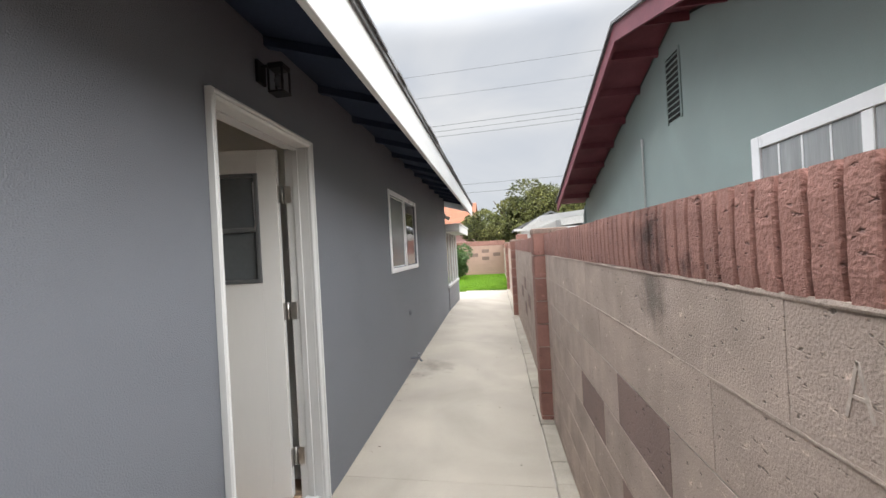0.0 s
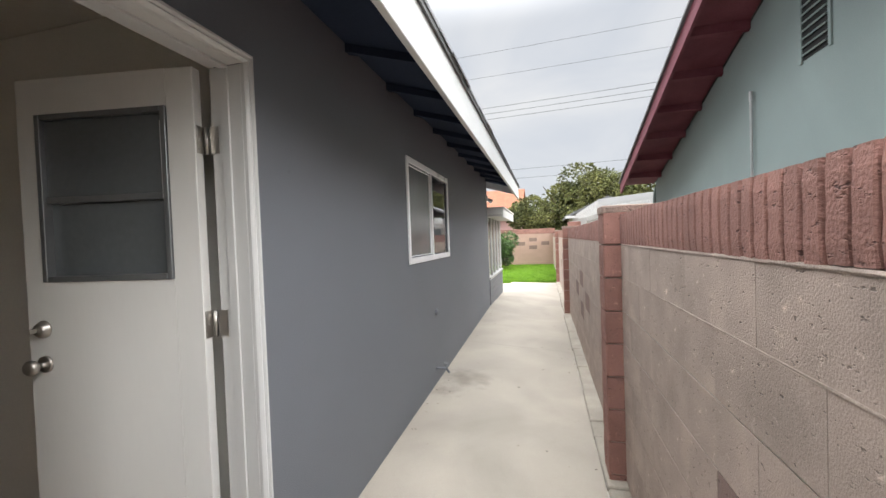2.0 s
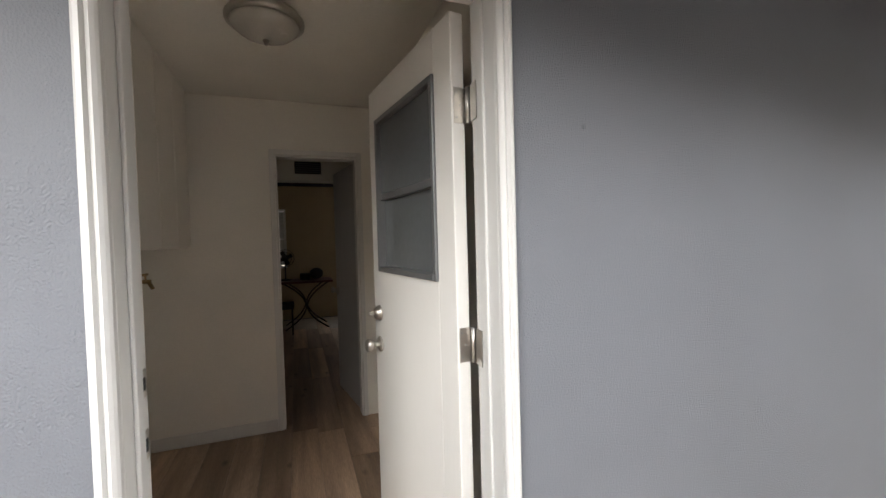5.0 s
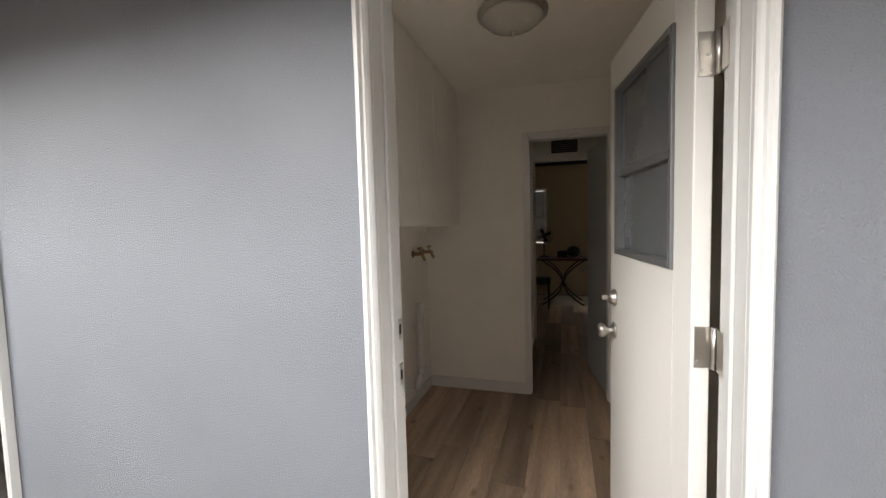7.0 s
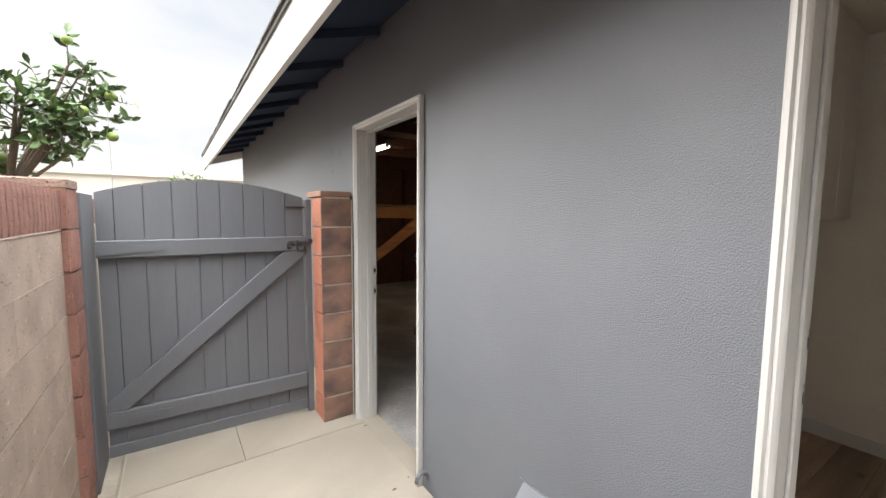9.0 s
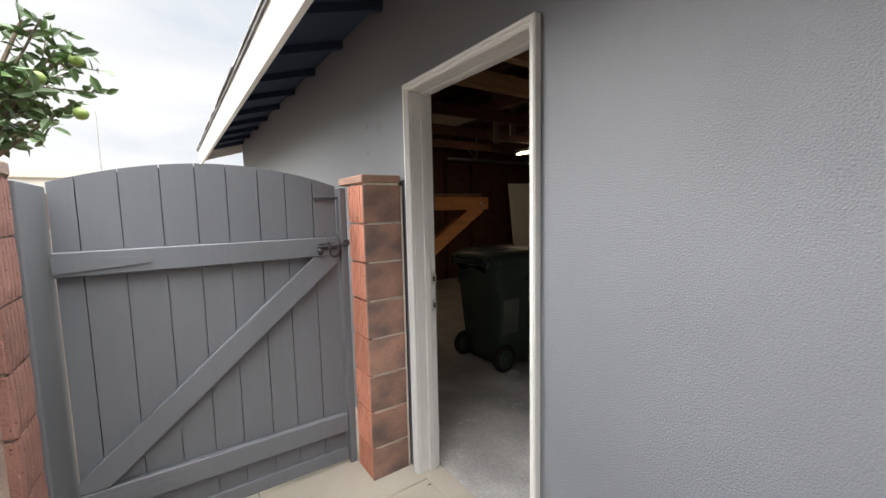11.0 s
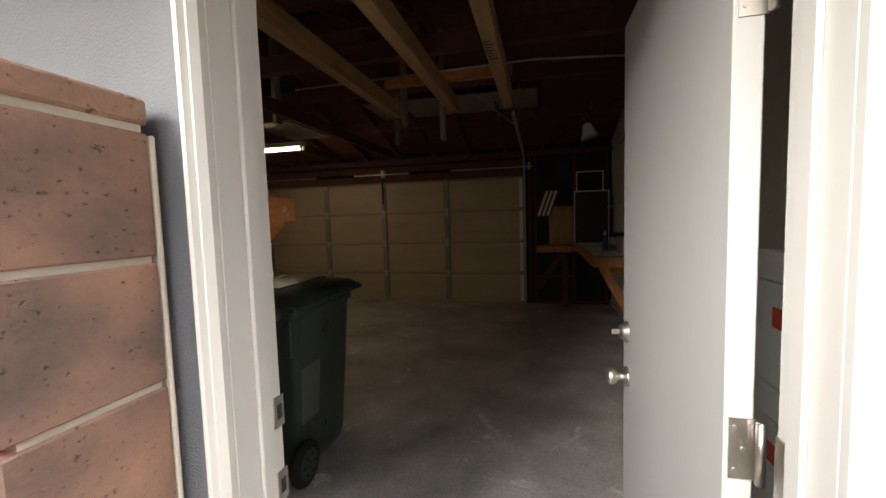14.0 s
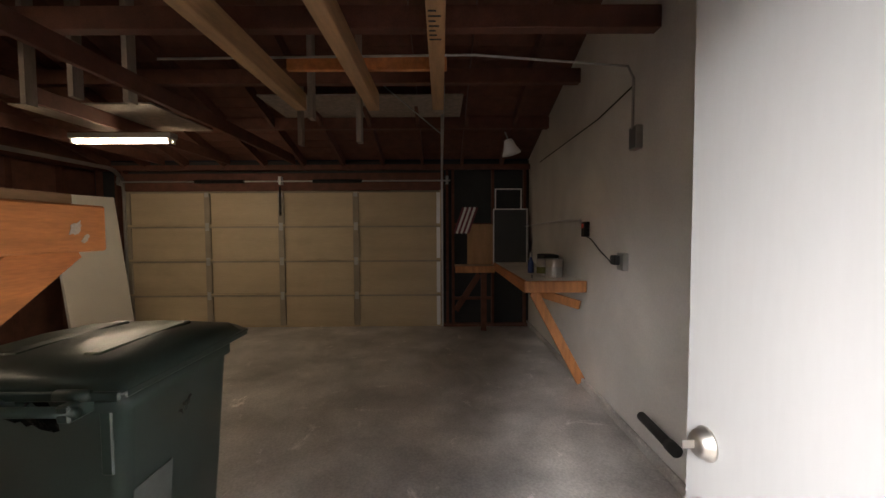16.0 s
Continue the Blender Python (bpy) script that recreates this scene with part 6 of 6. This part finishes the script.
part("ledger", boxes((-7.39, -5.05, GN - 0.045, GN - 0.004, 0.905, 0.997)), TIMBER, wb)
part("brace", beam(bmesh.new(), (-4.99, 0.24, 0.91), (-4.99, GN - 0.03, 0.03), 0.04, 0.09, up=(0, 1, 0.5)), TIMBERV, wb)
part("cross_arm", beam(bmesh.new(), (-5.25, 0.29, 0.885), (-4.96, GN - 0.06, 0.785), 0.04, 0.08), TIMBERV, wb)
part("bench_leg", boxes((-7.2, -7.12, -0.05, 0.03, -0.004, 0.885)), OLDWOOD, wb)


def can(name, x, y, z, r, h, body, label, cat, handle=True):
    t = thing(name, (x, y, z), label, cat)
    part("body", lathe(bmesh.new(), (x, y, z), (0, 0, 1), [(0, r), (0.004, r * 1.03), (0.008, r), (h - 0.008, r), (h - 0.004, r * 1.04), (h, r * 1.03), (h, r * 0.9), (h - 0.005, r * 0.88)], 24), STEEL, t, "", True)
    part("paper_label", lathe(bmesh.new(), (x, y, z + 0.02), (0, 0, 1), [(0, r * 1.004), (h - 0.10, r * 1.004)], 24), body, t, "faded paper label")
    part("lid", lathe(bmesh.new(), (x, y, z + h - 0.004), (0, 0, 1), [(0, r * 0.9), (0.003, r * 0.9), (0.004, r * 0.8)], 24), GALV, t)
    if handle:
        cable("bail", [(x + r * 1.03 * math.cos(a), y - r * 1.02 * abs(math.sin(a)) * 0.35 - r * 0.5, z + h * 0.75 - 0.5 * r * math.sin(a)) for a in [k * math.pi / 8 for k in range(9)]], 0.002, GALV, t)
    return t


can("paint_can", -5.25, 0.51, 1.021, 0.085, 0.19, GALV, "used metal paint can standing on the bench", "paint can")
can("paint_can", -5.48, 0.46, 1.021, 0.075, 0.17, LEAFFAR, "second metal paint can standing on the bench", "paint can")
sp = thing("spray_bottle", (-5.7, 0.37, 1.021), "blue and white plastic bottle standing on the bench", "bottle")
part("body", lathe(bmesh.new(), (-5.7, 0.37, 1.021), (0, 0, 1), [(0, 0.035), (0.10, 0.036), (0.13, 0.03), (0.16, 0.014), (0.18, 0.014)], 16), BLUEPL, sp, "", True)
part("cap", lathe(bmesh.new(), (-5.7, 0.37, 1.201), (0, 0, 1), [(0, 0.017), (0.05, 0.015), (0.055, 0.01)], 12), PAPER, sp)
solo("black_toolbox", boxes((-5.95, -5.65, 0.50, 0.68, 1.021, 1.225), bevel=0.01), RUBBER, "small black box standing on the bench", "box")
bt = bmesh.new()
pts = [(-5.15 + 0.03 * math.cos(k * math.pi / 6), 0.26, 1.025 + 0.035 * math.sin(k * math.pi / 6)) for k in range(7)]
for p, q in zip(pts, pts[1:]):
    rod(bt, p, q, 0.005, 6)
solo("shackle", bt, GALV, "small steel shackle lying on the bench", "hardware")
# window screens, plywood sheet and striped cloth over the side bench
solo("plywood_sheet", boxes((-7.40, -7.385, -0.24, 0.65, 0.983, 1.60), bevel=0.002), PLY, "orange plywood sheet leaning on the studs", "plywood sheet")
for x, y0, y1, z0, z1 in ((-7.30, 0.175, 0.585, 0.983, 2.14), (-7.20, 0.135, 0.655, 0.983, 1.83)):
    sc = thing("window_screen", (x, (y0 + y1) / 2, z0), "white framed window screen leaning on the wall", "window screen", "window screens")
    for d in ((y0, y0 + 0.018, z0, z1), (y1 - 0.018, y1, z0, z1), (y0 + 0.018, y1 - 0.018, z0, z0 + 0.018), (y0 + 0.018, y1 - 0.018, z1 - 0.018, z1)):
        part("frame_bar", boxes((x, x + 0.01, *d)), PVC, sc)
    if x > -7.25:
        part("mesh", boxes((x + 0.004, x + 0.005, y0 + 0.018, y1 - 0.018, z0 + 0.018, z1 - 0.018)), DARKMESH, sc)
fg = thing("striped_cloth", (-7.37, -0.35, 1.45), "red and white striped cloth pinned between the studs", "cloth")
for k in range(7):
    y = -0.44 + k * 0.035
    part("stripe", beam(bmesh.new(), (-7.37 + 0.004 * (k % 2), y, 1.46), (-7.37 + 0.004 * (k % 2), y + 0.14, 1.86), 0.006, 0.035, up=(0, 1, 0)), PAPER if k % 2 else MAROON, fg)

# shelf bracket by the side door
sb = thing("timber_shelf", (-1.6, -2.3, 1.57), "rough orange timber shelf on wall brackets", "shelf")
for y in (-1.37, -2.7, -4.0):
    part("arm", boxes((-2.01, WI - 0.093, y - 0.02, y + 0.02, 1.465, 1.558), bevel=0.004), TIMBER, sb)
    part("brace", beam(bmesh.new(), (-1.97, y - 0.042, 1.49), (WI - 0.11, y - 0.042, 1.07), 0.09, 0.04, up=(0, 1, 0)), TIMBER, sb)
random.seed(63)
for cx, cz, rad in ((-1.938, 1.512, 0.017), (-1.957, 1.490, 0.010)):
    bm = bmesh.new()
    rim = [(random.uniform(0.55, 1.1) * rad, k * math.tau / 14) for k in range(14)]
    v = [bm.verts.new((cx + q * math.cos(a), -1.3496, cz + 0.8 * q * math.sin(a) - 0.5 * q * math.cos(a))) for q, a in rim]
    e = bmesh.ops.extrude_face_region(bm, geom=[bm.faces.new(v)])
    bmesh.ops.translate(bm, verts=[g for g in e["geom"] if isinstance(g, bmesh.types.BMVert)], vec=(0, 0.0008, 0))
    part("paint_smear", bm, CHALK, sb, "smear of pale paint")
part("plank", boxes((-1.99, WI - 0.093, -4.3, -1.40, 1.56, 1.582), bevel=0.003), PINE, sb)
part("edge_board", boxes((-2.012, -1.972, -4.3, -1.392, 1.467, 1.556), bevel=0.003), TIMBERV, sb)
lb = solo("leaning_door", boxes((-0.46, 0.46, -0.02, 0.02, 0, 2.03), bevel=0.003), INTWHITE, "pale slab door leaning in the garage corner", "door")
lb.matrix_basis = Matrix.Translation((-6.75, -5.35, 0.0)) @ Matrix.Rotation(radians(7), 4, "X") @ Matrix.Rotation(radians(-6), 4, "Z")

# wheeled bin
bn = thing("wheeled_bin", (-2.72, -1.98, 0), "dark green plastic wheeled bin with a closed lid", "wheeled bin")
BX0, BX1, BY0, BY1 = -3.02, -2.38, -2.30, -1.64
bm = bmesh.new()
lev = [(0.03, 0.09, 0.075), (0.09, 0.075, 0.06), (0.50, 0.04, 0.03), (0.94, 0.012, 0.0), (0.95, -0.012, -0.02), (1.01, -0.012, -0.02)]
rings = []
for z, ix, iy in lev:
    x0, x1, y0, y1, r = BX0 + ix * 0.5, BX1 - ix * 0.9, BY0 + iy, BY1 - iy, 0.05
    ring = []
    for cx, cy, a0 in ((x1 - r, y1 - r, 0), (x0 + r, y1 - r, 90), (x0 + r, y0 + r, 180), (x1 - r, y0 + r, 270)):
        for k in range(5):
            a = radians(a0 + k * 22.5)
            ring.append(bm.verts.new((cx + r * math.cos(a), cy + r * math.sin(a), z)))
    rings.append(ring)
for a, b in zip(rings, rings[1:]):
    for k in range(20):
        bm.faces.new((a[k], a[(k + 1) % 20], b[(k + 1) % 20], b[k]))
bm.faces.new(rings[0][::-1]), bm.faces.new(rings[-1])
part("body", bm, BINGREEN, bn, "", True)
bm = bmesh.new()
prof = [(-3.13, 1.015), (-3.13, 1.045), (-3.05, 1.075), (-2.80, 1.09), (-2.50, 1.085), (-2.38, 1.06), (-2.345, 1.03), (-2.345, 1.014)]
for yy in (BY0 - 0.035, BY0 + 0.02, (BY0 + BY1) / 2, BY1 - 0.02, BY1 + 0.035):
    e = 0.03 if yy in (BY0 - 0.035, BY1 + 0.035) else 0.0
    prof_v = [bm.verts.new((x, yy, 1.014 + (z - 1.014) * (0.35 if e else 1) + (0.012 if yy == (BY0 + BY1) / 2 else 0) * (z > 1.02))) for x, z in prof]
    if yy > BY0 - 0.03:
        for k in range(len(prof) - 1):
            bm.faces.new((last[k], last[k + 1], prof_v[k + 1], prof_v[k]))
        bm.faces.new((last[-1], last[0], prof_v[0], prof_v[-1]))
    else:
        bm.faces.new(prof_v)
    last = prof_v
bm.faces.new(last[::-1])
part("lid", bm, BINGREEN, bn, "", True)
for y in (BY0 - 0.038, BY1 + 0.026):
    part("lid_rim", boxes((-3.12, -2.36, y, y + 0.012, 1.000, 1.026), bevel=0.004), BINGREEN, bn)
part("lid_rim", boxes((-2.352, -2.338, BY0 - 0.03, BY1 + 0.03, 0.998, 1.028), bevel=0.004), BINGREEN, bn)
part("front_grip", boxes((-3.165, -3.12, BY0 + 0.08, BY1 - 0.02, 1.012, 1.034), bevel=0.006), BINGREEN, bn)
for y in (BY0 + 0.035, BY1 - 0.075):
    part("body_rib", boxes((-2.402, -2.388, y, y + 0.04, 0.74, 0.95), bevel=0.005), BINGREEN, bn)
part("lid_rib", boxes((-3.0, -2.5, BY1 - 0.22, BY1 - 0.16, 1.075, 1.098), bevel=0.006), BINGREEN, bn)
part("lid_rib", boxes((-3.0, -2.5, BY0 + 0.16, BY0 + 0.22, 1.075, 1.098), bevel=0.006), BINGREEN, bn)
part("handle_bar", rod(bmesh.new(), (-2.30, BY0 + 0.06, 0.985), (-2.30, BY1 - 0.06, 0.985), 0.016, 12), BINGREEN, bn, "", True)
for y in (BY0 + 0.09, (BY0 + BY1) / 2, BY1 - 0.09):
    part("handle_bracket", boxes((-2.40, -2.285, y - 0.02, y + 0.02, 0.955, 1.008), bevel=0.006), BINGREEN, bn)
for y in (BY0 + 0.1, BY1 - 0.1):
    part("lid_hinge", rod(bmesh.new(), (-2.335, y - 0.05, 1.02), (-2.335, y + 0.05, 1.02), 0.018, 12), BINGREEN, bn, "", True)
bm = bmesh.new()
v = [bm.verts.new(p) for p in ((-2.63, -1.6815, 0.34), (-2.45, -1.6815, 0.34), (-2.44, -1.6575, 0.66), (-2.63, -1.6575, 0.66))]
r = bmesh.ops.extrude_face_region(bm, geom=[bm.faces.new(v)])
bmesh.ops.translate(bm, verts=[q for q in r["geom"] if isinstance(q, bmesh.types.BMVert)], vec=(0, 0.003, 0))
part("sticker", bm, BINLABEL, bn, "faded grey sticker")
for y in (BY0 + 0.05, BY1 - 0.03):
    wh = part("wheel", lathe(bmesh.new(), (-2.45, y - 0.025, 0.125), (0, 1, 0), [(0, 0.09), (0.008, 0.12), (0.025, 0.126), (0.042, 0.12), (0.05, 0.09)], 24), RUBBER, bn, "black rubber wheel", True)
    part("hub", lathe(bmesh.new(), (-2.45, y + 0.024, 0.125), (0, 1, 0), [(0, 0.085), (0.004, 0.08), (0.005, 0.03), (0.012, 0.025)], 20), BINGREEN, wh)
    for k in range(6):
        a = k * math.tau / 6
        part("spoke", boxes((-2.45 + 0.055 * math.cos(a) - 0.008, -2.45 + 0.055 * math.cos(a) + 0.008, y + 0.0285, y + 0.034, 0.125 + 0.055 * math.sin(a) - 0.008, 0.125 + 0.055 * math.sin(a) + 0.008), bevel=0.002), RUBBER, wh)

# liner bag caught under the lid
random.seed(41)
bm = bmesh.new()
grid = []
for j in range(7):
    row = []
    for k in range(25):
        hang = 0.10 + 0.02 * math.sin(k * 0.35) + random.uniform(-0.006, 0.006)
        row.append(bm.verts.new((-2.370 + random.uniform(0.0, 0.008) - 0.018 * j / 6, -2.26 + k * 0.018 + random.uniform(-0.006, 0.006), 1.008 - hang * j / 6)))
    grid.append(row)
for a, b in zip(grid, grid[1:]):
    for k in range(24):
        bm.faces.new((a[k], a[k + 1], b[k + 1], b[k]))
bmesh.ops.solidify(bm, geom=list(bm.faces), thickness=0.0012)
solo("bin_liner", bm, BAGPLASTIC, "crumpled black plastic liner bag hanging under the bin lid", "bin liner")

# cartons behind the open side door
for z, s in ((0.0, 0.0), (0.34, 0.015), (0.68, -0.01), (1.02, 0.01)):
    ct = thing("storage_carton", (-1.56, 0.38, z), "white storage carton with red print, stacked behind the door", "carton", "stacked cartons")
    zz = z - 0.004 if z == 0 else z
    part("body", boxes((-1.78 + s, -1.36 + s, 0.16, 0.62, zz, z + 0.26), bevel=0.003), PAPER, ct)
    part("lid", boxes((-1.785 + s, -1.355 + s, 0.155, 0.625, z + 0.262, z + 0.335), bevel=0.003), PAPER, ct)
    part("print_bar", boxes((-1.70 + s, -1.48 + s, 0.1585, 0.1595, z + 0.15, z + 0.20)), REDINK, ct, "red printed bar")
    part("print_bar", boxes((-1.354 + s, -1.353 + s, 0.32, 0.40, z + 0.292, z + 0.304)), REDINK, ct)

# ---- floor planks, last ----
random.seed(2)
planks = thing("floor_planks", (-4, 1.6, FLOOR), kind="structure")
pm = [as_mesh("plank", boxes((-L / 2 + 0.001, L / 2 - 0.001, -0.0895, 0.0895, -0.013, 0.0), bevel=0.0015), WOODFLOOR) for L in (1.22,)]
for r in range(9):
    y = LS + 0.092 + r * 0.18
    x = WI + 0.0 - random.uniform(0, 1.2)
    if x < WI - 0.02:
        part("plank", boxes((x + 0.001, WI, y - 0.0895, y + 0.0895, FLOOR - 0.013, FLOOR), bevel=0.0015), WOODFLOOR, planks)
    while x > -8.1:
        xc = x - 0.61
        if xc - 0.61 > -7.94:
            o = under(new("plank", pm[0]), planks)
            o.location = (xc, y, FLOOR)
        x -= 1.22
